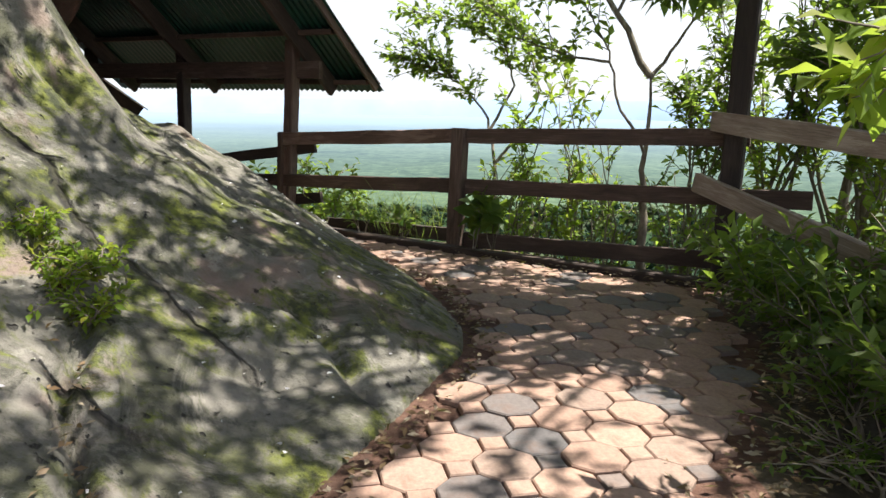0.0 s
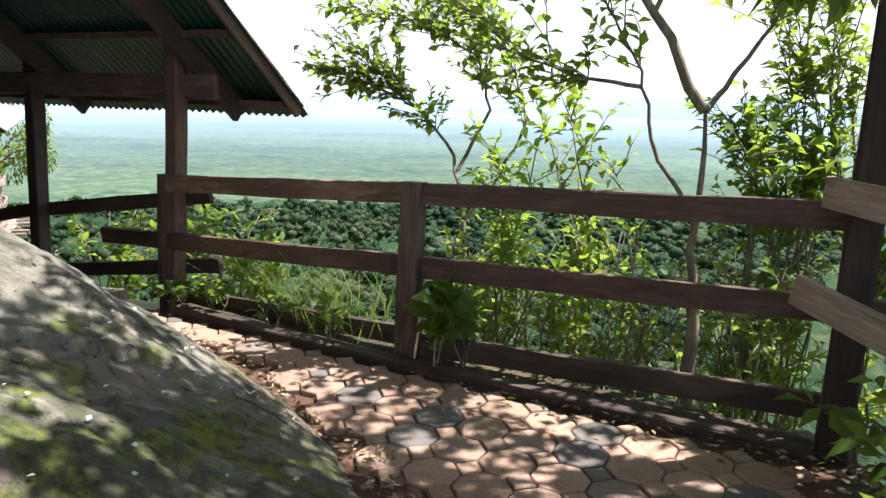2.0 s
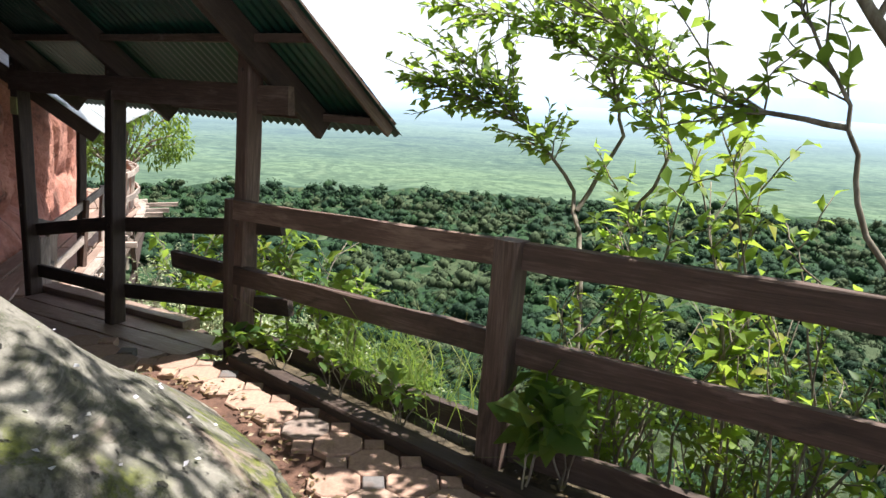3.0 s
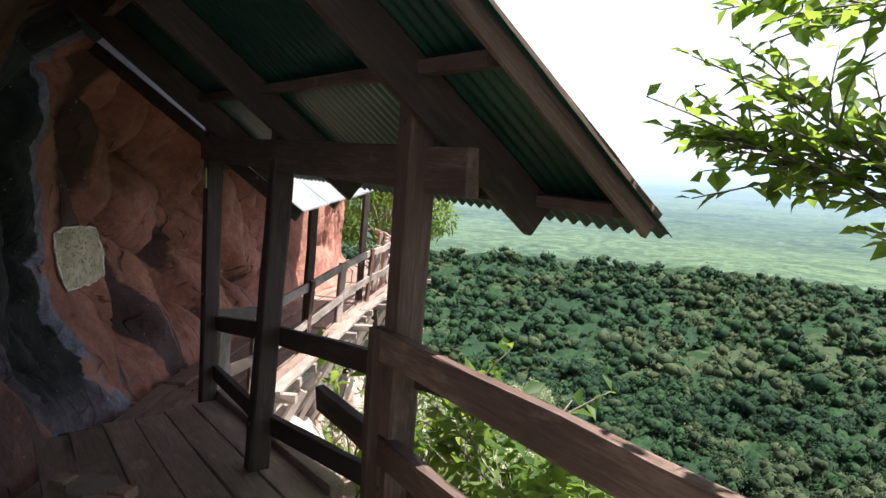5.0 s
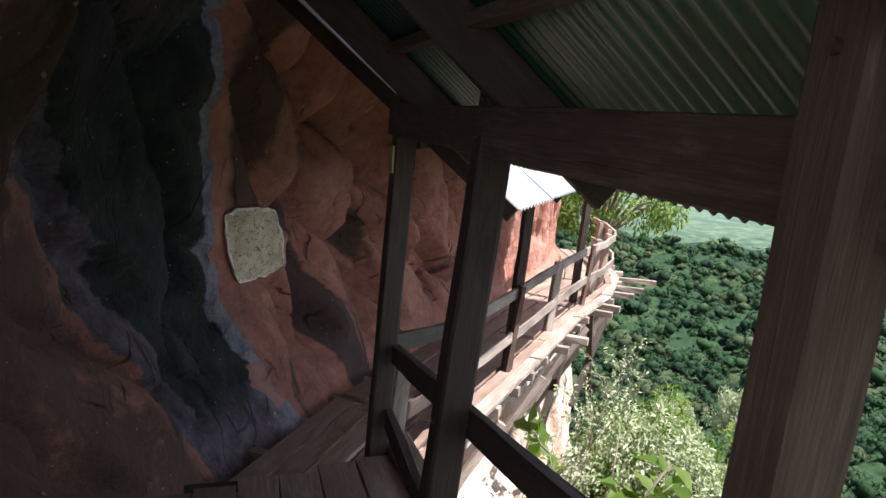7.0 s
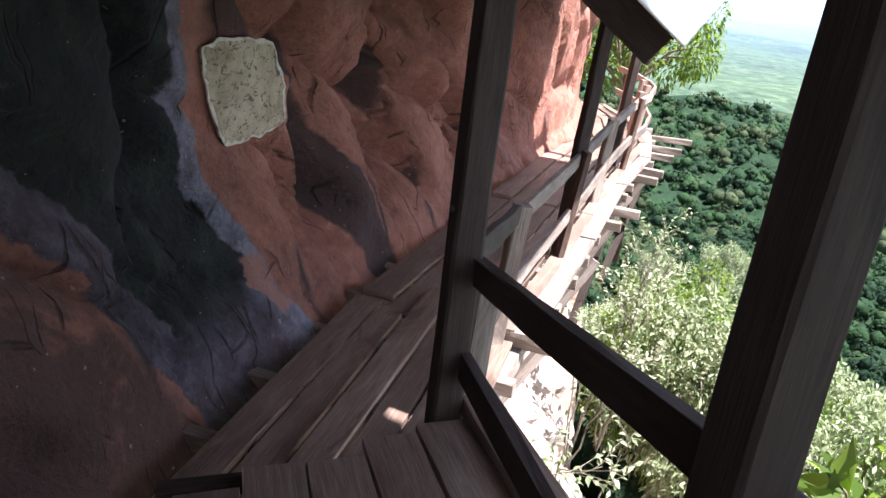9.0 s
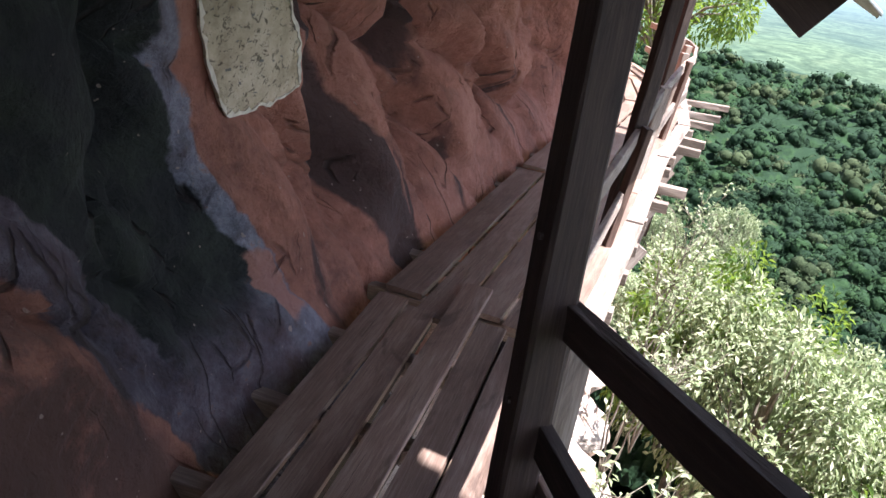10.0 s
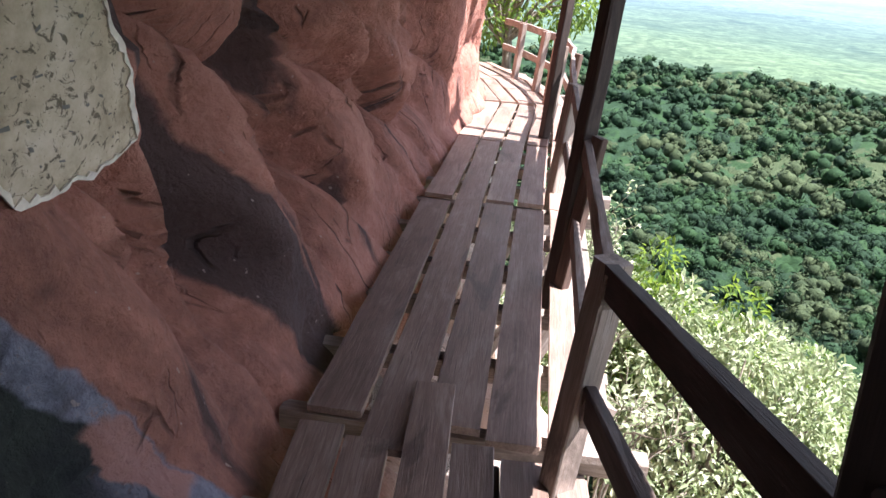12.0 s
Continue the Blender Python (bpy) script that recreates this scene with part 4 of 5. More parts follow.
# ---- painted notice on the cliff ----
def on_cliff(s, z, proud=0.0):
    """A place on the cliff's face, lifted off it."""
    i = int(np.clip(round(s / ss[-1] * (len(ss) - 1)), 0, len(ss) - 1))
    p = Vector(cliff_point(ss[i], cx[i], cy[i], nx[i], ny[i], z))
    return p - Vector((nx[i], ny[i], -0.15)) * proud


def cliff_s(x, y):
    return float(ss[int(np.argmin((cx - x) ** 2 + (cy - y) ** 2))])


TL, TR, BL, BR = Vector((-6.33, 9.54, 0.75)), Vector((-6.42, 10.03, 0.75)), Vector((-6.43, 9.72, 0.18)), Vector((-6.62, 10.26, 0.23))


def on_notice(u, v, proud=0.0):
    """A place on the panel: u across, v up."""
    p = BL.lerp(BR, u).lerp(TL.lerp(TR, u), v)
    bow = 0.07 * (1 - (2 * v - 1) ** 2) * (2 * u - 1)
    side_ = (TR - TL).normalized()
    p += side_ * bow * 0.6 + Vector((0, 0, 1)) * 0.035 * (2 * v - 1) * (1 - (2 * u - 1) ** 2)
    p += side_ * 0.020 * fbm(u * 6, v * 6, 2.0, 5) + Vector((0, 0, 0.022 * fbm(u * 6, v * 6, 7.0, 5)))
    return p + Vector((0.92, -0.20, 0.1)) * (proud - 0.012 * (2 * u - 1) ** 2)


rows_f, rows_b = [], []
for j in range(17):
    rows_f.append([on_notice(i / 16, j / 16, 0.02) for i in range(17)])
    rows_b.append([on_notice(i / 16, j / 16, -0.12) for i in range(17)])
V = [p for r in rows_f for p in r] + [p for r in rows_b for p in r]
F = []
for j in range(16):
    for i in range(16):
        a = j * 17 + i
        F.append((a, a + 1, a + 18, a + 17))
rim = [i for i in range(17)] + [j * 17 + 16 for j in range(1, 17)] + [16 * 17 + i for i in range(15, -1, -1)] + [j * 17 for j in range(15, 0, -1)]
for a, b in zip(rim, rim[1:] + rim[:1]):
    F.append((a, a + 289, b + 289, b))
notice = thing("plaster_notice", tuple(BL.lerp(TR, 0.5)), label="flaking cream plaster panel with faded writing on the cliff", category="sign")
part("panel", mesh_of("panel", V, F, PLASTER, True), PLASTER, notice)
LIME = plain_mat("pale_lime_plaster", (0.72, 0.66, 0.56), 0.9)
ring_uv = [(i / 24, 0.0) for i in range(24)] + [(1.0, i / 24) for i in range(24)] + [(1 - i / 24, 1.0) for i in range(24)] + [(0.0, 1 - i / 24) for i in range(24)]
V, F = [], []
rng = random.Random(8)
for u, v in ring_uv:
    inset = rng.uniform(0.015, 0.05)
    V += [on_notice(u, v, -0.01), on_notice(u, v, 0.028), on_notice(u + (0.5 - u) * 2 * inset, v + (0.5 - v) * 2 * inset, 0.03), on_notice(u + (0.5 - u) * 2.3 * inset, v + (0.5 - v) * 2.3 * inset, 0.018)]
for i in range(96):
    for j in range(3):
        a, b = 4 * i + j, 4 * ((i + 1) % 96) + j
        F.append((a, b, b + 1, a + 1))
part("rim", mesh_of("rim", V, F, LIME), LIME, notice, "ragged pale plaster edge")
rng = random.Random(8)
for j in range(7):
    for i in range(6):
        if rng.random() < 0.5:
            continue
        u, v = 0.14 + i * 0.125 + rng.uniform(-0.03, 0.03), 0.14 + j * 0.115 + rng.uniform(-0.02, 0.02)
        w, h = rng.uniform(0.015, 0.05), rng.uniform(0.008, 0.018)
        quad = [on_notice(u, v, 0.025), on_notice(u + w, v, 0.025), on_notice(u + w, v + h, 0.025), on_notice(u, v + h, 0.025)]
        part("faded_mark", mesh_of("faded_mark", quad, [(0, 1, 2, 3)]), INK, notice)


# ---- plants ----
def leaf_mesh(name, centres, dirs, sizes, mat, seed=0, narrow=0.42, fold=0.18, droop=0.25, small=False):
    """Many leaves in one mesh: each a folded, pointed oval of four triangles, or two for small far ones."""
    r = np.random.RandomState(seed)
    n = len(centres)
    c = np.asarray(centres, float)
    d = np.asarray(dirs, float)
    d /= np.linalg.norm(d, axis=1, keepdims=True) + 1e-9
    up = np.tile(np.array([0, 0, 1.0]), (n, 1)) + r.normal(0, 0.45, (n, 3))
    w = np.cross(d, up)
    w /= np.linalg.norm(w, axis=1, keepdims=True) + 1e-9
    nrm = np.cross(w, d)
    L = np.asarray(sizes, float)[:, None]
    base, tip = c, c + d * L - nrm * L * droop
    mid = c + d * L * 0.5
    fold = fold * narrow / 0.45
    left = mid + w * L * narrow * 0.5 + nrm * L * fold * 0.3
    right = mid - w * L * narrow * 0.5 + nrm * L * fold * 0.3
    V = np.stack([base, left, tip, right, mid - nrm * L * 0.07 * narrow], 1).reshape(-1, 3)
    k = np.arange(n)[:, None] * 5
    F = np.concatenate([k + np.array([[0, 4, 1]]), k + np.array([[1, 4, 2]]), k + np.array([[0, 3, 4]]), k + np.array([[4, 3, 2]])], 0)
    if small:
        V = np.stack([base, left, tip, right], 1).reshape(-1, 3)
        k = np.arange(n)[:, None] * 4
        F = np.concatenate([k + np.array([[0, 2, 1]]), k + np.array([[0, 3, 2]])], 0)
    me = bpy.data.meshes.new(name)
    me.vertices.add(len(V))
    me.vertices.foreach_set("co", V.astype(np.float32).ravel())
    me.loops.add(len(F) * 3)
    me.loops.foreach_set("vertex_index", F.astype(np.int32).ravel())
    me.polygons.add(len(F))
    me.polygons.foreach_set("loop_start", np.arange(0, len(F) * 3, 3, dtype=np.int32))
    me.update(calc_edges=True)
    me.materials.append(mat)
    return me


def tube_into(V, F, path, radii, sides=7):
    path = [Vector(p) for p in path]
    o = len(V)
    for i, p in enumerate(path):
        t = (path[min(i + 1, len(path) - 1)] - path[max(i - 1, 0)]).normalized()
        a = t.cross(Vector((0.3, 0.9, 0.2))).normalized()
        b = t.cross(a)
        for k in range(sides):
            q = 2 * math.pi * k / sides
            V.append(p + (a * math.cos(q) + b * math.sin(q)) * radii[i])
    for i in range(len(path) - 1):
        for k in range(sides):
            x, y = o + i * sides + k, o + i * sides + (k + 1) % sides
            F.append((x, y, y + sides, x + sides))
    F.append(tuple(o + (len(path) - 1) * sides + k for k in range(sides)))


def wiggle(p, q, n, amp, r):
    p, q = Vector(p), Vector(q)
    out = []
    for i in range(n + 1):
        k = i / n
        out.append(p.lerp(q, k) + Vector((r.uniform(-amp, amp), r.uniform(-amp, amp), r.uniform(-amp, amp) * 0.5)) * (1 if 0 < i < n else 0))
    return out


def plant(name, base, limbs, mat, label, category, twigs=6, leaves=10, size=0.09, reach=0.5, seed=1, group="", narrow=0.45, droop=0.25):
    """limbs: (path points, thickness at the foot). Twigs with leaves grow from the outer half of each."""
    r = random.Random(seed)
    th = thing(name, base, label=label, category=category, group=group)
    V, F, C, D, S = [], [], [], [], []
    for path, thick, bare in limbs:
        pts_ = []
        for a, b in zip(path, path[1:]):
            seg = wiggle(a, b, 4, (Vector(b) - Vector(a)).length * 0.035, r)
            pts_ += seg[:-1]
        pts_.append(Vector(path[-1]))
        m = len(pts_) - 1
        tube_into(V, F, pts_, [thick * (1 - 0.8 * i / m) for i in range(m + 1)])
        for _ in range(twigs if bare < 0.99 else 0):
            k = r.uniform(bare, 1.0)
            i = min(m - 1, int(k * m))
            p = pts_[i].lerp(pts_[i + 1], k * m - i)
            way = (pts_[i + 1] - pts_[i]).normalized() + Vector((r.uniform(-1, 1), r.uniform(-1, 1), r.uniform(-0.5, 0.8)))
            way.normalize()
            ln = reach * r.uniform(0.45, 1.1)
            tw = wiggle(p, p + way * ln, 3, ln * 0.06, r)
            tube_into(V, F, tw, [thick * 0.18 + 0.002, 0.004, 0.003, 0.002], 4)
            for j in range(leaves):
                q = 0.15 + 0.85 * j / max(1, leaves - 1)
                ii = min(2, int(q * 3))
                c = tw[ii].lerp(tw[ii + 1], q * 3 - ii)
                lw = way * 0.6 + Vector((r.uniform(-1, 1), r.uniform(-1, 1), r.uniform(-0.7, 0.5)))
                C.append(tuple(c))
                D.append(tuple(lw))
                S.append(size * r.uniform(0.6, 1.25))
    part("stem", mesh_of("stem", V, F, BARK, True), BARK, th)
    part("foliage", leaf_mesh("foliage", C, D, S, mat, seed, narrow, droop=droop), mat, th)
    return th


# young tree with a fork behind the fence
fork = Vector((1.68, 6.14, 1.50))
foot = Vector((1.66, 6.0, -0.45))
plant("tree", tuple(foot), [
    ([foot, (1.66, 5.98, 0.25), (1.64, 6.08, 0.75), fork], 0.050, 1.0),
    ([fork, (1.40, 6.25, 2.0), (1.05, 6.6, 2.75), (0.8, 6.9, 3.6)], 0.032, 0.45),
    ([fork, (1.80, 6.2, 1.62), (1.98, 6.1, 1.95), (2.3, 6.2, 2.5)], 0.020, 0.6),
    ([(1.64, 6.05, 0.9), (1.42, 6.2, 1.35), (1.36, 6.25, 1.7), (1.15, 6.4, 2.1), (0.7, 6.7, 2.3)], 0.014, 0.5),
    ([(1.36, 6.25, 1.62), (1.1, 6.4, 1.66), (0.75, 6.7, 1.80), (0.3, 7.0, 2.2)], 0.013, 0.25),
    ([(1.40, 6.25, 2.0), (1.55, 6.3, 2.35), (1.7, 6.4, 2.9)], 0.015, 0.35),
], LEAF_TREE, "slender grey-barked young tree forking behind the fence", "tree", twigs=30, leaves=9, size=0.09, reach=0.5, seed=4, narrow=0.58, droop=0.15)

# thin leaning tree with an airy spray of leaves over the valley
f2 = Vector((0.52, 7.5, -1.1))
plant("tree", tuple(f2), [
    ([f2, (0.54, 7.56, 0.65), (0.48, 7.9, 1.10), (0.20, 8.0, 1.45), (-0.25, 8.1, 1.85)], 0.022, 0.62),
    ([(0.50, 7.8, 1.0), (0.75, 7.95, 1.45), (0.65, 8.05, 1.85), (0.35, 8.2, 2.35)], 0.016, 0.45),
    ([(0.54, 7.56, 0.65), (0.80, 7.6, 1.0), (0.98, 7.6, 1.4), (0.8, 7.7, 1.95), (0.4, 7.8, 2.3)], 0.016, 0.4),
    ([(0.20, 8.0, 1.45), (-0.1, 8.05, 1.60), (-0.45, 8.1, 1.72)], 0.009, 0.2),
    ([(0.65, 8.05, 1.85), (0.2, 8.1, 2.1), (-0.3, 8.2, 2.2)], 0.008, 0.1),
], LEAF_TREE, "thin leaning tree with airy bright leaves beyond the fence", "tree", twigs=40, leaves=9, size=0.088, reach=0.40, seed=9, narrow=0.58, droop=0.15)

# young shoots and shrubs along the outside of the fence
rs = random.Random(21)
for k in range(26):
    t = k / 25
    x, y = 2.5 - 2.2 * t + rs.uniform(-0.12, 0.12), 5.75 + 1.15 * t + rs.uniform(0.1, 0.75)
    z0 = ground_z(x, y)
    limbs = []
    for j in range(3):
        h = rs.uniform(0.95, 1.7) + (0.25 if k < 14 else 0.0)
        q = Vector((x, y, z0))
        limbs.append(([q, q + Vector((rs.uniform(-0.15, 0.15), rs.uniform(-0.15, 0.15), h * 0.5)), q + Vector((rs.uniform(-0.35, 0.35), rs.uniform(-0.3, 0.3), h))], 0.012, 0.15))
    plant("shrub", (x, y, z0), limbs, (LEAF_TREE, LEAF_BUSH, LEAF_TREE, LEAF_YOUNG)[k % 4], "leafy green shrub growing through the fence rails", "shrub", twigs=8, leaves=7, size=0.085, reach=0.28, seed=30 + k, group="shrubs by the fence")
for k, (x, y) in enumerate(((1.2, 6.9), (0.9, 7.2), (2.4, 6.5), (2.9, 6.2), (-1.1, 8.3), (-1.5, 8.45), (-2.0, 8.75), (-2.6, 9.1), (3.2, 5.4), (2.9, 4.9))):
    z0 = ground_z(x, y)
    q = Vector((x, y, z0))
    top = 0.45 if x < 0 else 1.35
    limbs = [([q, q + Vector((rs.uniform(-0.2, 0.2), rs.uniform(-0.2, 0.2), (top - z0) * 0.6)), Vector((x + rs.uniform(-0.4, 0.4), y + rs.uniform(-0.3, 0.3), top + rs.uniform(-0.3, 0.2)))], 0.014, 0.3) for _ in range(4)]
    plant("shrub", (x, y, z0), limbs, (LEAF_YOUNG, LEAF_TREE, LEAF_BUSH)[k % 3], "bright leafy shrub on the cliff edge", "shrub", twigs=10, leaves=8, size=0.12, reach=0.3, seed=60 + k, group="shrubs by the fence")

# bushy plants to the side of the paving, with the dark trunk behind
for k, (x, y, h, sz) in enumerate(((2.05, 4.25, 0.50, 0.12), (2.15, 3.6, 0.5, 0.12), (2.05, 3.0, 0.5, 0.12), (2.3, 4.6, 0.45, 0.11), (2.4, 3.9, 0.6, 0.12), (1.95, 2.45, 0.45, 0.11), (1.72, 2.75, 0.30, 0.07), (1.92, 3.25, 0.40, 0.08), (1.80, 2.15, 0.35, 0.07), (2.0, 3.75, 0.35, 0.08), (2.25, 2.75, 0.7, 0.10), (2.35, 3.35, 0.8, 0.10), (1.55, 2.35, 0.18, 0.05), (2.3, 2.2, 0.8, 0.10))):
    q = Vector((x, y, ground_z(x, y)))
    limbs = [([q, q + Vector((rs.uniform(-0.25, 0.15), rs.uniform(-0.2, 0.2), h * 0.6)), q + Vector((rs.uniform(-0.45, 0.3), rs.uniform(-0.4, 0.4), h))], 0.010, 0.2) for _ in range(5)]
    plant("shrub", tuple(q), limbs, LEAF_TREE if k == 0 else LEAF_BUSH, "broad-leaved green shrub spilling over the paving edge", "shrub", twigs=9, leaves=9, size=sz, reach=0.32, seed=80 + k, group="shrubs beside the paving", narrow=0.4)
tb = Vector((2.95, 4.6, ground_z(2.95, 4.6)))
plant("tree", tuple(tb), [
    ([tb, (2.92, 4.55, 0.6), (2.85, 4.6, 2.0), (2.7, 5.0, 3.4)], 0.16, 0.55),
    ([(2.85, 4.6, 1.7), (2.4, 4.3, 2.1), (2.0, 3.9, 2.25)], 0.03, 0.5),
    ([(2.85, 4.6, 1.9), (3.3, 5.4, 2.0), (3.2, 6.2, 2.1)], 0.03, 0.3),
    ([(2.9, 4.55, 1.2), (2.6, 4.9, 1.5), (2.45, 5.2, 1.65)], 0.02, 0.3),
    ([(2.9, 4.55, 0.9), (3.1, 5.2, 1.3), (3.0, 5.8, 1.7)], 0.02, 0.3),
    ([(2.9, 4.55, 1.4), (3.3, 4.4, 1.9), (3.2, 4.2, 2.5)], 0.02, 0.3),
], LEAF_BUSH, "shaded tree with a thick dark trunk beside the fence", "tree", twigs=26, leaves=11, size=0.13, reach=0.5, seed=15)
# leafy trees past the corner post
for k, (x, y, top) in enumerate(((2.75, 6.25, 2.5), (3.25, 6.0, 2.9), (3.15, 5.35, 2.4))):
    q = Vector((x, y, ground_z(x, y)))
    crown_at = Vector((x, y, 0.4))
    limbs = [([q, Vector((x + 0.05, y, -0.3)), crown_at], 0.045, 1.0)]
    for _ in range(6):
        a = rs.uniform(0, 6.28)
        limbs.append(([crown_at - Vector((0, 0, rs.uniform(0, 0.5))), Vector((x + 0.3 * math.cos(a), y + 0.3 * math.sin(a), 0.9 + rs.uniform(0, 0.5))), Vector((x + 0.55 * math.cos(a), y + 0.55 * math.sin(a), top * rs.uniform(0.65, 1.1)))], 0.02, 0.3))
    plant("tree", tuple(q), limbs, (LEAF_TREE, LEAF_BUSH, LEAF_BUSH)[k], "slender leafy tree crowding the fence corner", "tree", twigs=16, leaves=10, size=0.10, reach=0.4, seed=160 + k, narrow=0.5)
for k, (x, y, top) in enumerate(((2.45, 6.7, 2.05), (2.7, 6.9, 2.3), (2.2, 6.5, 1.6))):
    q = Vector((x, y, ground_z(x, y)))
    limbs = [([q, Vector((x + rs.uniform(-0.1, 0.1), y, 0.2)), Vector((x + rs.uniform(-0.2, 0.2), y + rs.uniform(-0.2, 0.2), 1.1)), Vector((x + rs.uniform(-0.3, 0.3), y + rs.uniform(-0.3, 0.3), top * rs.uniform(0.8, 1.1)))], 0.014, 0.5) for _ in range(4)]
    plant("sapling", tuple(q), limbs, (LEAF_TREE, LEAF_YOUNG, LEAF_TREE)[k], "slender leafy sapling behind the fence corner", "tree", twigs=14, leaves=8, size=0.10, reach=0.34, seed=180 + k, group="saplings by the fence corner", narrow=0.5)
# broad leaves hanging into view above the fence
hs = Vector((2.35, 4.75, 2.6))
plant("branch_spray", tuple(hs), [
    ([hs, (1.9, 4.85, 2.3), (1.5, 4.85, 2.02), (1.28, 4.84, 1.92)], 0.009, 0.55),
    ([hs, (2.0, 4.9, 2.3), (1.7, 4.86, 2.02), (1.58, 4.86, 1.95)], 0.009, 0.55),
], LEAF_BUSH, "overhanging twig of broad dark green leaves", "branch", twigs=6, leaves=4, size=0.13, reach=0.16, seed=7, narrow=0.5)
# hanging spray of large young leaves
hb = Vector((2.5, 2.7, 1.95))
plant("branch_spray", tuple(hb), [
    ([hb, (1.9, 2.35, 1.72), (1.35, 2.1, 1.52), (1.12, 2.05, 1.42)], 0.010, 0.35),
    ([hb, (1.9, 2.5, 1.60), (1.45, 2.4, 1.42), (1.25, 2.35, 1.33)], 0.010, 0.35),
    ([hb, (2.0, 2.2, 1.75), (1.5, 2.0, 1.62)], 0.010, 0.4),
    ([hb, (2.3, 3.1, 1.9), (1.95, 3.3, 1.75)], 0.010, 0.3),
], LEAF_YOUNG, "overhanging spray of broad yellow-green leaves", "branch", twigs=10, leaves=5, size=0.15, reach=0.24, seed=5, narrow=0.42)

# canopy that dapples the terrace: crown of the tall tree at the edge
cb = Vector((3.9, 5.4, ground_z(3.9, 5.4)))
limbs = [([cb, (3.85, 5.4, 2.5), (3.7, 5.2, 4.7)], 0.15, 1.0)]
for k in range(38):
    a, rad = rs.uniform(0, 2 * math.pi), 2.2 * math.sqrt(rs.random())
    end = Vector((0.75 + 1.05 * rad * math.cos(a), 3.7 + 1.2 * rad * math.sin(a), 4.6 + rs.uniform(-0.3, 1.0)))
    if math.hypot(end.x - 1.8, end.y - 3.0) < 0.75:
        continue
    limbs.append(([(3.75, 5.3, rs.uniform(3.9, 4.6)), Vector((3.7, 5.2, 5.4)).lerp(end, 0.5) + Vector((0, 0, 0.3)), end], 0.03, 0.45))
for k in range(9):
    a, rad = rs.uniform(0, 2 * math.pi), 1.35 * math.sqrt(rs.random())
    end = Vector((3.0 + 1.0 * rad * math.cos(a), 4.7 + 1.2 * rad * math.sin(a), 3.9 + rs.uniform(-0.2, 0.6)))
    limbs.append(([(3.8, 5.3, rs.uniform(3.2, 3.8)), Vector((3.8, 5.3, 4.4)).lerp(end, 0.5), end], 0.02, 0.4))
for k in range(6):
    a, rad = rs.uniform(0, 2 * math.pi), math.sqrt(rs.random())
    end = Vector((1.3 + 0.9 * rad * math.cos(a), 6.4 + 0.7 * rad * math.sin(a), 4.4 + rs.uniform(-0.2, 0.5)))
    limbs.append(([(3.75, 5.3, rs.uniform(3.9, 4.6)), Vector((3.7, 5.3, 5.2)).lerp(end, 0.5), end], 0.02, 0.5))
for k in range(13):
    a, rad = rs.uniform(0, 2 * math.pi), 1.1 * math.sqrt(rs.random())
    end = Vector((1.0 + 1.0 * rad * math.cos(a), 4.5 + 1.1 * rad * math.sin(a), 4.5 + rs.uniform(-0.3, 0.7)))
    limbs.append(([(3.75, 5.3, rs.uniform(3.9, 4.6)), Vector((3.7, 5.2, 5.4)).lerp(end, 0.5), end], 0.03, 0.45))
for k in range(20):
    a, rad = rs.uniform(0, 2 * math.pi), math.sqrt(rs.random())
    end = Vector((4.1 + 1.1 * rad * math.cos(a), 2.9 + 1.7 * rad * math.sin(a), 4.5 + rs.uniform(-0.3, 0.7)))
    limbs.append(([(3.85, 5.2, rs.uniform(3.4, 4.5)), Vector((3.9, 4.6, 5.2)).lerp(end, 0.5), end], 0.03, 0.45))
plant("tree", tuple(cb), limbs, LEAF_TREE, "tall tree whose high crown shades the terrace", "tree", twigs=18, leaves=12, size=0.105, reach=0.55, seed=44, narrow=0.55)

# clump of grass and broad leaves at the foot of the fence
r = np.random.RandomState(2)
C, D, S = [], [], []
for _ in range(300):
    x, y = r.normal(-0.45, 0.26), 0
    y = 6.50 - 0.72 * (x - 0.12) + r.uniform(0.05, 0.5)
    C.append((x, y, -0.12))
    D.append((r.normal(0, 0.28), r.normal(0, 0.25), 1.0))
    S.append(r.uniform(0.25, 0.70))
tagged(new("grass", leaf_mesh("grass", C, D, S, GRASS, 3, narrow=0.010, droop=0.5)), "tall thin grass clump growing behind the fence", "grass", kind="stuff")
for k, (x, y, h) in enumerate(((0.27, 6.22, 0.42), (-0.35, 6.75, 0.3), (-0.75, 6.95, 0.28), (-1.2, 7.35, 0.25), (-1.45, 7.5, 0.22), (0.45, 6.35, 0.5))):
    q = Vector((x, y, -0.05))
    limbs = [([q, q + Vector((rs.uniform(-0.08, 0.08), rs.uniform(-0.08, 0.08), h * 0.6)), q + Vector((rs.uniform(-0.16, 0.16), rs.uniform(-0.12, 0.12), h))], 0.006, 0.3) for _ in range(4)]
    plant("weed", tuple(q), limbs, LEAF_BUSH, "low broad-leaved weed at the foot of the fence", "weed", twigs=3, leaves=4, size=0.17 if k in (0, 5) else 0.09, reach=0.1, seed=100 + k, group="weeds by the fence", narrow=0.65)

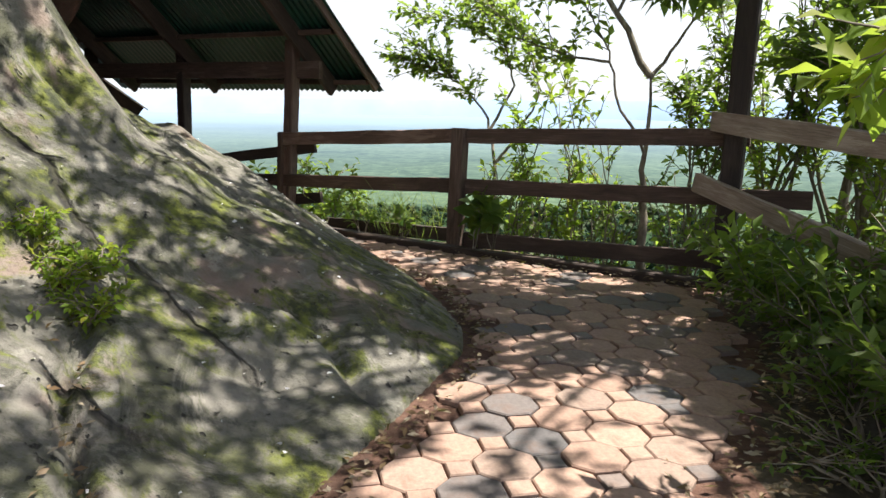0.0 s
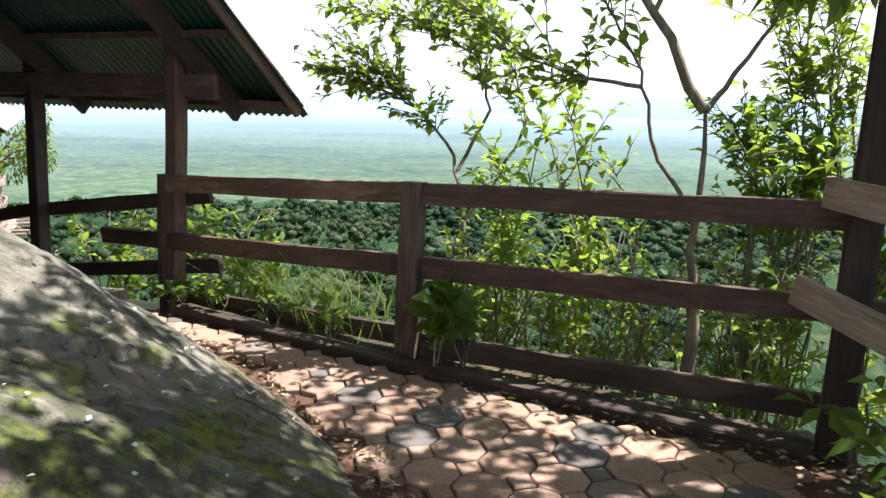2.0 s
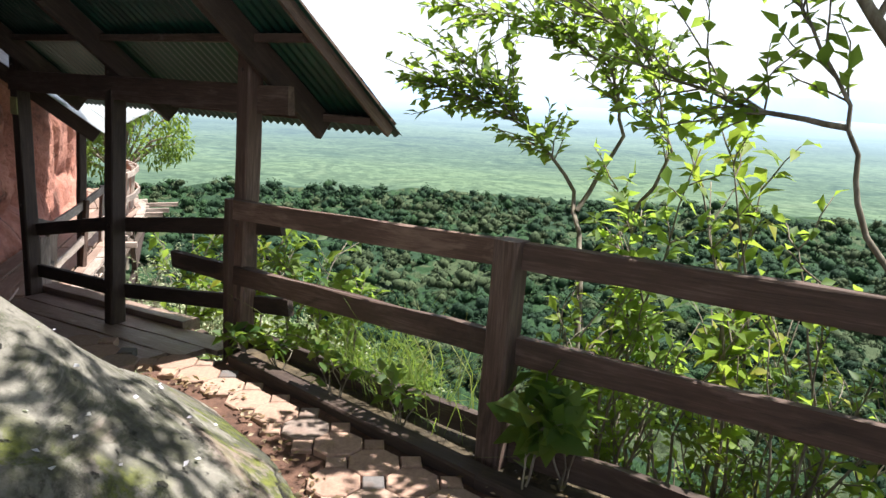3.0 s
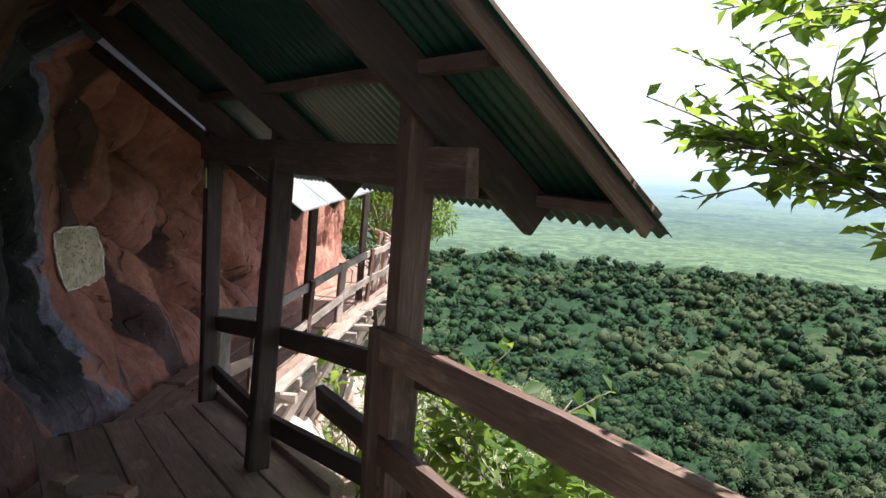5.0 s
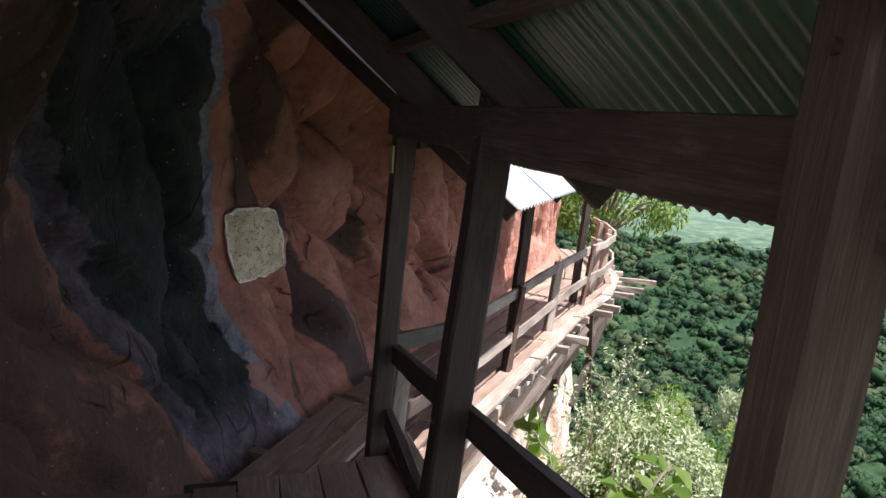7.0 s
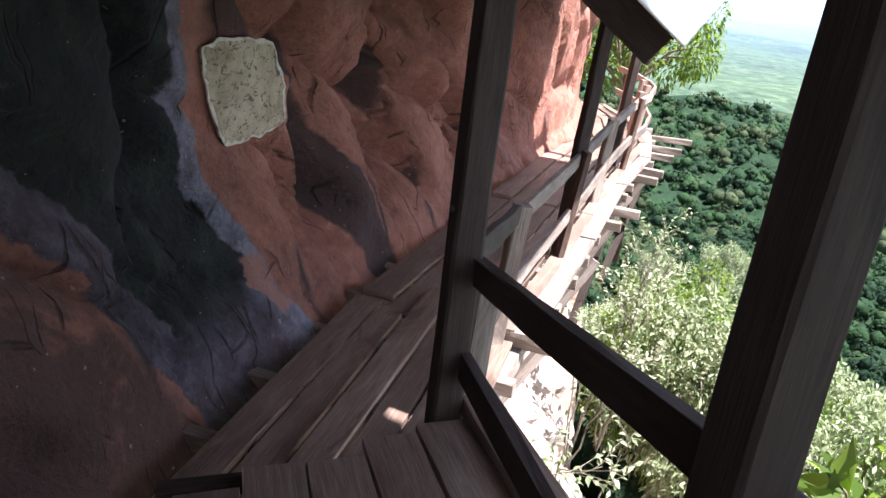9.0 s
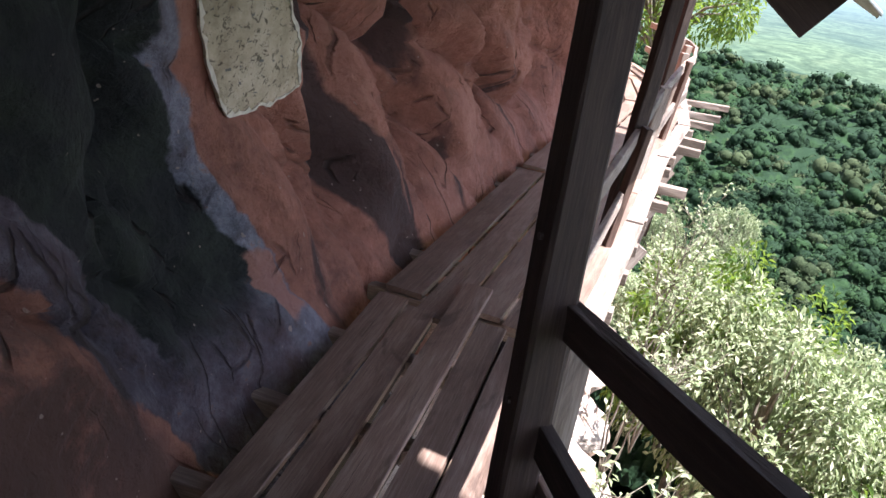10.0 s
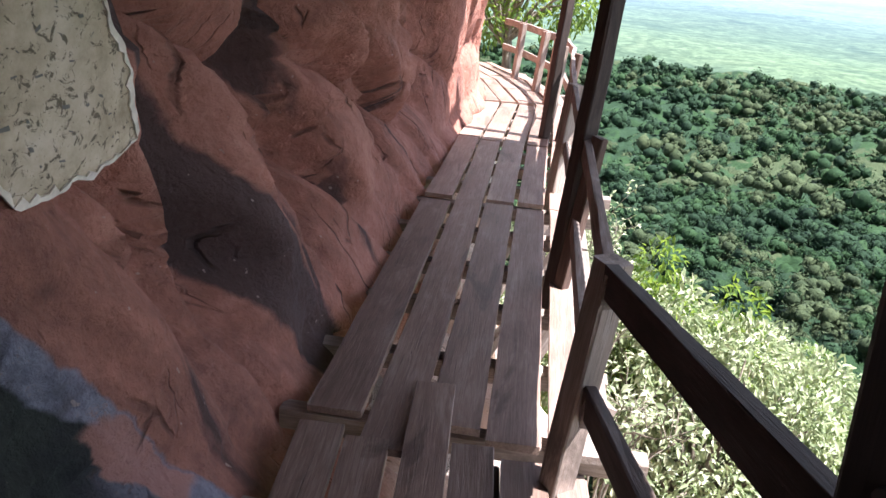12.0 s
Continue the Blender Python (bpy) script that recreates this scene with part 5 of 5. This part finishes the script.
# fern-like growth on the boulder
for k, (x, y) in enumerate(((-1.42, 2.75), (-1.30, 2.62), (-1.62, 2.9), (-1.38, 2.9))):
    dd, sd = seg_dist(np.array([x]), np.array([y]), EDGE)
    z = float(np.interp(dd[0], [0, 0.12, 0.55, 1.3, 1.75], [0, 0.06, 0.255, 0.68, 1.06]))
    q = Vector((x, y, z - 0.02))
    limbs = [([q, q + Vector((rs.uniform(-0.1, 0.1), rs.uniform(-0.1, 0.1), 0.08)), q + Vector((rs.uniform(-0.16, 0.16), rs.uniform(-0.16, 0.16), 0.12))], 0.003, 0.1) for _ in range(5)]
    plant("fern", tuple(q), limbs, LEAF_YOUNG, "small bright green fern rooted in the boulder", "fern", twigs=9, leaves=8, size=0.042, reach=0.08, seed=120 + k, group="ferns on the boulder")


# trees on the slope below
def slope_tree(seed, mat, label, leaves, size, radius):
    r = np.random.RandomState(seed)
    rr_ = random.Random(seed)
    th = thing("tree", (0, 0, 0), label=label, category="tree", group="trees on the slope")
    V, F = [], []
    tube_into(V, F, [(0, 0, -radius * 1.6), (0.1, 0.05, -radius * 0.6), (0, 0, radius * 0.3)], [0.16, 0.12, 0.05])
    C, D, S = [], [], []
    for k in range(34):
        a, e = rr_.uniform(0, 2 * math.pi), rr_.uniform(-0.35, 1.0)
        lump = np.array([math.cos(a) * math.sqrt(max(0, 1 - e * e)), math.sin(a) * math.sqrt(max(0, 1 - e * e)), e * 0.75]) * radius * rr_.uniform(0.55, 1.0)
        tube_into(V, F, [(0, 0, -radius * 0.4), tuple(lump * 0.6 + np.array([0, 0, -0.1])), tuple(lump)], [0.05, 0.03, 0.012], 5)
        m = leaves // 34
        v = r.normal(0, 1, (m, 3))
        v /= np.linalg.norm(v, axis=1, keepdims=True)
        pos = lump + v * radius * 0.24 * (r.uniform(0.55, 1.0, (m, 1)))
        C.append(pos)
        D.append(v * 0.8 + r.normal(0, 0.5, (m, 3)) + np.array([0, 0, -0.2]))
        S.append(size * r.uniform(0.6, 1.3, m))
    part("trunk", mesh_of("trunk", V, F, BARK, True), BARK, th)
    part("crown", leaf_mesh("crown", np.concatenate(C), np.concatenate(D), np.concatenate(S), mat, seed, small=True), mat, th)
    return th


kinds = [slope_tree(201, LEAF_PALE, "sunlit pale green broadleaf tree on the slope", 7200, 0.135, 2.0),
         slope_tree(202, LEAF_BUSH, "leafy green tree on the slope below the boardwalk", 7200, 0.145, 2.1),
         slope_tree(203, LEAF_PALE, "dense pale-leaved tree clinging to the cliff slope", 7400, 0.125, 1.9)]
rs = random.Random(77)
spots = []
for k in range(260):
    a = radians(rs.uniform(93, 133))
    r_ = 7.5 + 30 * rs.random() ** 1.2
    x, y = -2.0 + r_ * math.cos(a), 7.0 + r_ * math.sin(a)
    dc = np.min(np.hypot(cx - x, cy - y))
    if dc < 4.2 or (r_ < 16 and a < radians(106)):
        continue
    if any(math.hypot(x - p, y - q) < 2.5 + 0.03 * r_ for p, q in spots):
        continue
    spots.append((x, y))
near_spots = []
for s_, off in ((6.9, 2.9), (7.9, 2.5), (8.9, 2.7), (9.9, 2.4), (11.0, 2.6), (12.2, 2.5), (13.5, 2.7), (6.6, 4.5), (8.0, 4.4), (9.4, 4.6), (10.9, 4.5), (5.2, 5.2), (12.6, 4.6)):
    q = deck_at(s_, off)
    near_spots.append((q.x, q.y, off))
for k, (x, y, off) in enumerate(near_spots):
    sc, tall_ = rs.uniform(0.62, 0.80), rs.uniform(1.3, 1.55)
    o = copy_thing(kinds[(k * 2) % 3 if k % 3 else 2], Matrix.Translation((x, y, ground_z(x, y) + 3.1 * sc * tall_ + (0.3 if off < 3 else -0.6))) @ Matrix.Rotation(rs.uniform(0, 6.28), 4, 'Z'))
    o.scale = (sc, sc, sc * tall_)
# the leafy tree past the far end of the boardwalk, and the broad crown further down
for kind_, at, sc in ((kinds[1], (-12.0, 23.8, -0.4), (0.95, 0.95, 1.15)), (kinds[2], (-30.3, 84.3, -29.5), (1.9, 1.9, 2.6)), (kinds[2], (-36.0, 80.0, -31.0), (1.5, 1.5, 2.4)), (kinds[0], (-21.0, 70.0, -31.0), (1.7, 1.7, 2.2))):
    o = copy_thing(kind_, Matrix.Translation(at))
    o.scale = sc
for k, (x, y) in enumerate(spots):
    sc = rs.uniform(0.7, 1.15)
    z = ground_z(x, y) + 2.2 * sc
    first = kinds[k % 3 if k < 3 or k % 2 else 2]
    m = Matrix.Translation((x, y, z)) @ Matrix.Rotation(rs.uniform(0, 6.28), 4, 'Z') @ Matrix.Scale(sc, 4)
    if k < 3:
        first.matrix_basis = m
    else:
        o = copy_thing(first, Matrix.Translation((x, y, z)) @ Matrix.Rotation(rs.uniform(0, 6.28), 4, 'Z'))
        o.scale = (sc, sc, sc * rs.uniform(0.85, 1.1))

# the forest on the valley floor: crowns without number
r = np.random.RandomState(5)
def ico(level):
    bm = bmesh.new()
    bmesh.ops.create_icosphere(bm, subdivisions=level, radius=1.0)
    v, f = np.array([q.co[:] for q in bm.verts]), np.array([[q.index for q in t.verts] for t in bm.faces])
    bm.free()
    return v, f


ICO = {1: ico(1), 2: ico(2), 3: ico(3)}


def crowns(name, count, r0, r1, a0, a1, size, lobes, tufts, leaf, mat, label, seed, rise=0.5):
    """Tree crowns: each a few knobbly lobes; near ones carry leafy tufts too."""
    r = np.random.RandomState(seed)
    rad = np.sqrt(r.uniform(r0 * r0, r1 * r1, count))
    ang = np.radians(r.uniform(a0, a1, count))
    per = tufts // len(lobes)
    V, F, nv, tint, soft = [], [], 0, [], []
    for k in range(count):
        x, y = rad[k] * math.cos(ang[k]), 5 + rad[k] * math.sin(ang[k])
        sc = size * (0.4 + 1.05 * r.rand() ** 1.7)
        z0 = ground_z(x, y) + sc * rise
        tall = r.uniform(0.7, 1.5)
        pick = fbm(x * 0.012, y * 0.012, 6.0, 3) + r.normal(0, 0.25)
        shade = 2 if pick > 0.22 else (1 if pick < -0.08 else 0)
        for q, level in enumerate(lobes):
            a, out_ = r.uniform(0, 6.28), sc * (0.0 if q == 0 else r.uniform(0.45, 0.9))
            ls = sc * (0.58 if q == 0 else r.uniform(0.24, 0.58))
            c = np.array([x + out_ * math.cos(a), y + out_ * math.sin(a), z0 + sc * tall * (0.3 if q == 0 else r.uniform(-0.3, 0.65))])
            shape = np.array([ls, ls, ls * r.uniform(0.6, 1.15)])
            iv, jf = ICO[level]
            ph = r.uniform(0, 6.28, 6)
            wave = np.sin(iv[:, 0] * 5 + ph[0]) * np.sin(iv[:, 1] * 5 + ph[1]) + 0.7 * np.sin(iv[:, 2] * 9 + ph[2]) * np.sin(iv[:, 0] * 10 + ph[3]) + 0.5 * np.sin(iv[:, 1] * 15 + ph[4]) * np.sin(iv[:, 2] * 14 + ph[5])
            core = iv * shape * (1 + 0.13 * wave + r.normal(0, 0.11, len(iv)))[:, None] + c
            F.append(jf + nv)
            V.append(core)
            nv += len(core)
            tint += [shade] * len(jf)
            soft += [True] * len(jf)
            if per:
                v = r.normal(0, 1, (per, 3))
                v /= np.linalg.norm(v, axis=1, keepdims=True)
                p = c + v * shape * r.uniform(0.75, 1.75, (per, 1))
                ta, tb = r.normal(0, 1, (per, 3)), r.normal(0, 1, (per, 3))
                ta -= v * np.sum(ta * v, 1, keepdims=True) * 0.5
                tb -= v * np.sum(tb * v, 1, keepdims=True) * 0.5
                w = leaf
                F.append(np.arange(per * 3).reshape(-1, 3) + nv)
                V.append(np.stack([p + ta * w, p + tb * w, p - (ta + tb) * w * 0.6], 1).reshape(-1, 3))
                nv += per * 3
                tint += [shade] * per
                soft += [False] * per
    V, F = np.concatenate(V), np.concatenate(F)
    me = bpy.data.meshes.new(name)
    me.vertices.add(len(V))
    me.vertices.foreach_set("co", V.astype(np.float32).ravel())
    me.loops.add(len(F) * 3)
    me.loops.foreach_set("vertex_index", F.astype(np.int32).ravel())
    me.polygons.add(len(F))
    me.polygons.foreach_set("loop_start", np.arange(0, len(F) * 3, 3, dtype=np.int32))
    me.update(calc_edges=True)
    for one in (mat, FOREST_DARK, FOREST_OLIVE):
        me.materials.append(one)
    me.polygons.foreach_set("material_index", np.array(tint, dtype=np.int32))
    me.polygons.foreach_set("use_smooth", np.array(soft, dtype=bool))
    return tagged(new(name, me), label, "forest", kind="stuff")


crowns("near_forest", 130, 42, 110, 45, 128, 2.6, (2, 1, 1, 1, 1), 1300, 0.13, FOREST, "dense green forest close below the cliff", 16)
crowns("mid_forest", 3000, 95, 330, 62, 128, 3.3, (1, 1, 1, 1), 230, 0.42, FOREST, "mixed forest of rounded crowns on the lower slope", 23, 1.5)
crowns("outer_forest", 2400, 330, 670, 58, 126, 5.0, (1, 1, 1), 90, 0.75, FOREST, "dark mixed forest on the valley floor", 29, 1.2)



def domes(x, y, cell, seed):
    """Overlapping round crowns on a jittered grid: the height of the highest, and its own random number."""
    best, who = np.zeros_like(x), np.zeros_like(x)
    ix, iy = np.floor(x / cell), np.floor(y / cell)
    for di in (-1, 0, 1):
        for dj in (-1, 0, 1):
            a, b = ix + di, iy + dj
            n1 = np.abs(np.sin(a * 127.1 + b * 311.7 + seed) * 43758.5453) % 1.0
            n2 = np.abs(np.sin(a * 269.5 + b * 183.3 + seed * 1.7) * 24634.6345) % 1.0
            n3 = np.abs(np.sin(a * 71.3 + b * 157.9 + seed * 2.3) * 35412.9631) % 1.0
            dx2 = (x - (a + 0.1 + 0.8 * n1) * cell) ** 2 + (y - (b + 0.1 + 0.8 * n2) * cell) ** 2
            hgt = (0.45 + 0.75 * n3) * np.sqrt(np.maximum(0.0, 1 - dx2 / (cell * (0.48 + 0.34 * n1)) ** 2))
            who = np.where(hgt > best, n2, who)
            best = np.maximum(best, hgt)
    return best, who


# the closed canopy that covers the slope's foot and the valley floor
r = np.random.RandomState(19)
NA, NR = 360, 480
la = np.radians(np.linspace(22, 150, NA))
lr = np.geomspace(15, 690, NR)
RR, AA = np.meshgrid(lr, la, indexing="ij")
RR = RR * (1 + r.normal(0, 0.0012, RR.shape))
AA = AA + r.normal(0, 0.0009, AA.shape)
X, Y = RR * np.cos(AA), 5 + RR * np.sin(AA)
ca_, cr_ = np.radians(np.linspace(20, 152, 67)), np.geomspace(14, 720, 70)
coarse = np.array([[ground_z(q * math.cos(a), 5 + q * math.sin(a)) for a in ca_] for q in cr_])
fi = np.clip((np.log(RR) - math.log(14)) / math.log(720 / 14) * 69, 0, 68.999)
fj = np.clip((AA - ca_[0]) / (ca_[-1] - ca_[0]) * 66, 0, 65.999)
i0, j0 = fi.astype(int), fj.astype(int)
u, v = fi - i0, fj - j0
Z = (coarse[i0, j0] * (1 - u) + coarse[i0 + 1, j0] * u) * (1 - v) + (coarse[i0, j0 + 1] * (1 - u) + coarse[i0 + 1, j0 + 1] * u) * v
wx, wy = X + 1.2 * np.sin(Y * 0.5) + 0.5 * np.sin(Y * 1.7), Y + 1.2 * np.sin(X * 0.45 + 1) + 0.5 * np.sin(X * 1.9)
big, who = domes(wx, wy, 9.0, 3.0)
mid_, who2 = domes(wx + 31, wy - 17, 4.4, 8.0)
small, _ = domes(wx - 7, wy + 5, 2.0, 5.0)
grow = np.clip((RR - 16) / 60, 0.22, 1.0)
Z = Z + grow * (1.0 + 3.8 * big + 2.2 * mid_) + 1.0 * small + r.normal(0, 1.0, RR.shape) * 0.16
co = np.stack([X, Y, Z], 2).reshape(-1, 3)
k = np.arange((NR - 1) * (NA - 1))
k = (k // (NA - 1)) * NA + k % (NA - 1)
quads = np.stack([k, k + 1, k + NA + 1, k + NA], 1)
me = bpy.data.meshes.new("forest")
me.vertices.add(len(co))
me.vertices.foreach_set("co", co.astype(np.float32).ravel())
me.loops.add(len(quads) * 4)
me.loops.foreach_set("vertex_index", quads[:, ::-1].astype(np.int32).ravel())
me.polygons.add(len(quads))
me.polygons.foreach_set("loop_start", np.arange(0, len(quads) * 4, 4, dtype=np.int32))
me.update(calc_edges=True)
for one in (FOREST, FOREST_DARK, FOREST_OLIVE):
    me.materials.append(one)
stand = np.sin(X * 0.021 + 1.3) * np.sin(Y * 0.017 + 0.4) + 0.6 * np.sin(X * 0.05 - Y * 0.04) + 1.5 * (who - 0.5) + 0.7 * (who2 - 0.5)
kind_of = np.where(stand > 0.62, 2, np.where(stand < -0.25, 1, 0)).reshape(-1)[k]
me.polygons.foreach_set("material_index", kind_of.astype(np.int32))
me.polygons.foreach_set("use_smooth", np.ones(len(quads), dtype=bool))
tagged(new("far_forest", me), "dark green closed forest spreading over the valley floor", "forest", kind="stuff")


# ---- paving ----
paving = thing("pavement", (0.8, 4.5, 0), label="terrace paved with octagonal clay and cement blocks", category="pavement", kind="structure")
PITCH = 0.243
half = PITCH / 2 - 0.004


def prism(name, ring, h=0.05, bevel=0.006):
    n = len(ring)
    c = 1 - bevel / max(0.02, math.hypot(*ring[0]))
    V = [(x, y, -h) for x, y in ring] + [(x, y, -bevel) for x, y in ring] + [(x * c, y * c, 0) for x, y in ring]
    F = []
    for lv in (0, n):
        for i in range(n):
            F.append((lv + i, lv + (i + 1) % n, lv + n + (i + 1) % n, lv + n + i))
    F.append(tuple(2 * n + i for i in range(n)))
    return mesh_of(name, V, F, PAVER)


cut = half * 0.62
octagon = prism("paver", [(half, -half + cut), (half, half - cut), (half - cut, half), (-half + cut, half), (-half, half - cut), (-half, -half + cut), (-half + cut, -half), (half - cut, -half)])
q = cut * 0.93
square = prism("small_paver", [(q, 0), (0, q), (-q, 0), (0, -q)])
TURN_P = radians(-33)
ca, sa = math.cos(TURN_P), math.sin(TURN_P)
rs = random.Random(12)
SOIL_EDGE = [(-0.40, 1.0), (-0.40, 2.05), (-0.24, 2.5), (-0.06, 2.9), (0.16, 3.45), (0.24, 3.95), (0.16, 4.4), (0.08, 4.79), (0.0, 5.16), (-0.28, 5.5), (-0.7, 6.2), (-1.35, 6.95), (-1.9, 7.1)]
OUT_EDGE = [(1.05, 1.0), (0.95, 2.2), (1.35, 2.9), (1.68, 3.7), (1.85, 4.6), (1.9, 5.2), (0.10, 6.27), (-1.55, 7.40), (-2.0, 7.5)]
for i in range(-30, 31):
    for j in range(-30, 31):
        for kind_, (u, v) in (("paver", (i, j)), ("small_paver", (i + 0.5, j + 0.5))):
            x, y = 0.7 + (u * ca - v * sa) * PITCH, 4.5 + (u * sa + v * ca) * PITCH
            if not 1.2 < y < 7.6:
                continue
            m = 0.10 if kind_ == "paver" else 0.05
            d1, s1 = seg_dist(np.array([x]), np.array([y]), SOIL_EDGE)
            d2, s2 = seg_dist(np.array([x]), np.array([y]), OUT_EDGE)
            if s1[0] >= 0 or s2[0] <= 0 or d1[0] < m * 0.5 or d2[0] < m:
                continue
            ob = new(kind_, octagon if kind_ == "paver" else square)
            put(ob, paving, Matrix.Translation((x, y, 0.004 + rs.uniform(-0.004, 0.006))) @ Euler((rs.uniform(-0.014, 0.014), rs.uniform(-0.014, 0.014), TURN_P + rs.uniform(-0.03, 0.03))).to_matrix().to_4x4())

SOIL_BED = soil("dark_red_soil", (0.04, 0.022, 0.015), (0.105, 0.052, 0.034), (0.20, 0.11, 0.075))
# red earth bed that shows in the joints and beside the rock
bed = [[(x, y, -0.022 + 0.012 * fbm(x * 4, y * 4, 1.0, 3)) for x in np.linspace(-2.2, 2.25, 90)] for y in np.linspace(0.2, 7.7, 150)]
bx = []
for row in bed:
    bx.append([p if within(np.array([p[0]]), np.array([p[1]]), TERRACE + [(-40, -6)])[0] else (p[0], p[1], ground_z(p[0], p[1]) - 0.08) for p in row])
bed_me = grid_mesh("soil_bed", bx, SOIL_BED)
bed_me.materials.append(SOIL_DARK)
mids = np.array([f.center[:2] for f in bed_me.polygons])
bd, bs = seg_dist(mids[:, 0], mids[:, 1], OUT_EDGE)
bed_me.polygons.foreach_set("material_index", np.where((bs < 0) & (bd > 0.05 + 0.08 * np.sin(mids[:, 1] * 9) * np.sin(mids[:, 0] * 13)), 1, 0).astype(np.int32))
tagged(new("soil_bed", bed_me), "red earth between the paving blocks and the rock", "soil", kind="structure")
# fallen leaves
r = np.random.RandomState(31)
C, D, S = [], [], []
for _ in range(2200):
    if r.rand() < 0.3:
        k = r.randint(len(SOIL_EDGE) - 1)
        a, b = np.array(SOIL_EDGE[k]), np.array(SOIL_EDGE[k + 1])
        p = a + (b - a) * r.rand() + r.normal(0, 0.05, 2)
    else:
        k = r.randint(len(OUT_EDGE) - 3)
        a, b = np.array(OUT_EDGE[k]), np.array(OUT_EDGE[k + 1])
        p = a + (b - a) * r.rand() + r.normal(0, 0.16, 2) + np.array([0.22 if k < 5 else 0.0, 0.0])
    C.append((p[0], p[1], 0.012))
    D.append((r.normal(), r.normal(), 0.12))
    S.append(r.uniform(0.02, 0.06))
DRY = leafy("dry_leaf", (0.09, 0.05, 0.025), (0.20, 0.13, 0.07), (0.40, 0.33, 0.24), 0.1)
tagged(new("leaf_litter", leaf_mesh("leaf_litter", C, D, S, DRY, 5, droop=0.05)), "dry brown leaf litter at the edges of the paving", "leaf litter", kind="stuff")

# pale fallen petals on the boulder and in its cracks
r = np.random.RandomState(41)
bv = np.array([v.co[:] for v in boulder.data.vertices]).reshape(-1, 3)
ok = bv[(bv[:, 0] > -2.2) & (bv[:, 2] > 0.05) & (bv[:, 2] < 1.1) & (bv[:, 1] > 1.2) & (bv[:, 1] < 6.4)]
pick = ok[r.randint(len(ok), size=150)]
PETAL = leafy("pale_petal", (0.55, 0.50, 0.62), (0.75, 0.72, 0.78), (0.82, 0.80, 0.80), 0.3)
C = pick + np.array([0, 0, 0.012])
D = np.stack([r.normal(size=150), r.normal(size=150), np.full(150, 0.15)], 1)
tagged(new("fallen_petals", leaf_mesh("fallen_petals", C, D, r.uniform(0.012, 0.03, 150), PETAL, 6, narrow=0.8, droop=0.05)), "pale lilac petals scattered over the boulder", "petals", kind="stuff")
near_crack = ok[seg_dist(ok[:, 0], ok[:, 1], [(-1.62, 3.1), (-1.38, 2.62), (-1.16, 2.2), (-0.98, 1.75), (-0.9, 1.2)])[0] < 0.07]
pick = near_crack[r.randint(len(near_crack), size=160)]
D = np.stack([r.normal(size=160), r.normal(size=160), np.full(160, 0.2)], 1)
tagged(new("leaf_litter", leaf_mesh("crack_litter", pick + np.array([0, 0, 0.01]), D, r.uniform(0.02, 0.05, 160), DRY, 7, droop=0.1)), "dry leaves caught in the boulder's crack", "leaf litter", kind="stuff")

# dry, thin-leaved shrubs on the rock under the boardwalk
rs = random.Random(52)
for k, (s_, off, drop) in enumerate(((2.2, 1.55, -1.9), (3.4, 1.6, -2.0), (4.6, 1.5, -1.8), (5.6, 1.7, -2.2), (6.8, 1.6, -2.0), (8.2, 1.6, -2.0), (9.6, 1.7, -2.1))):
    q = deck_at(s_, off, DECK_Z + drop + 0.45)
    limbs = [([q - Vector((0, 0, 0.5)), q + Vector((rs.uniform(-0.2, 0.3), rs.uniform(-0.2, 0.3), 0.4)), q + Vector((rs.uniform(-0.3, 0.6), rs.uniform(-0.4, 0.4), rs.uniform(0.5, 1.0)))], 0.010, 0.2) for _ in range(5)]
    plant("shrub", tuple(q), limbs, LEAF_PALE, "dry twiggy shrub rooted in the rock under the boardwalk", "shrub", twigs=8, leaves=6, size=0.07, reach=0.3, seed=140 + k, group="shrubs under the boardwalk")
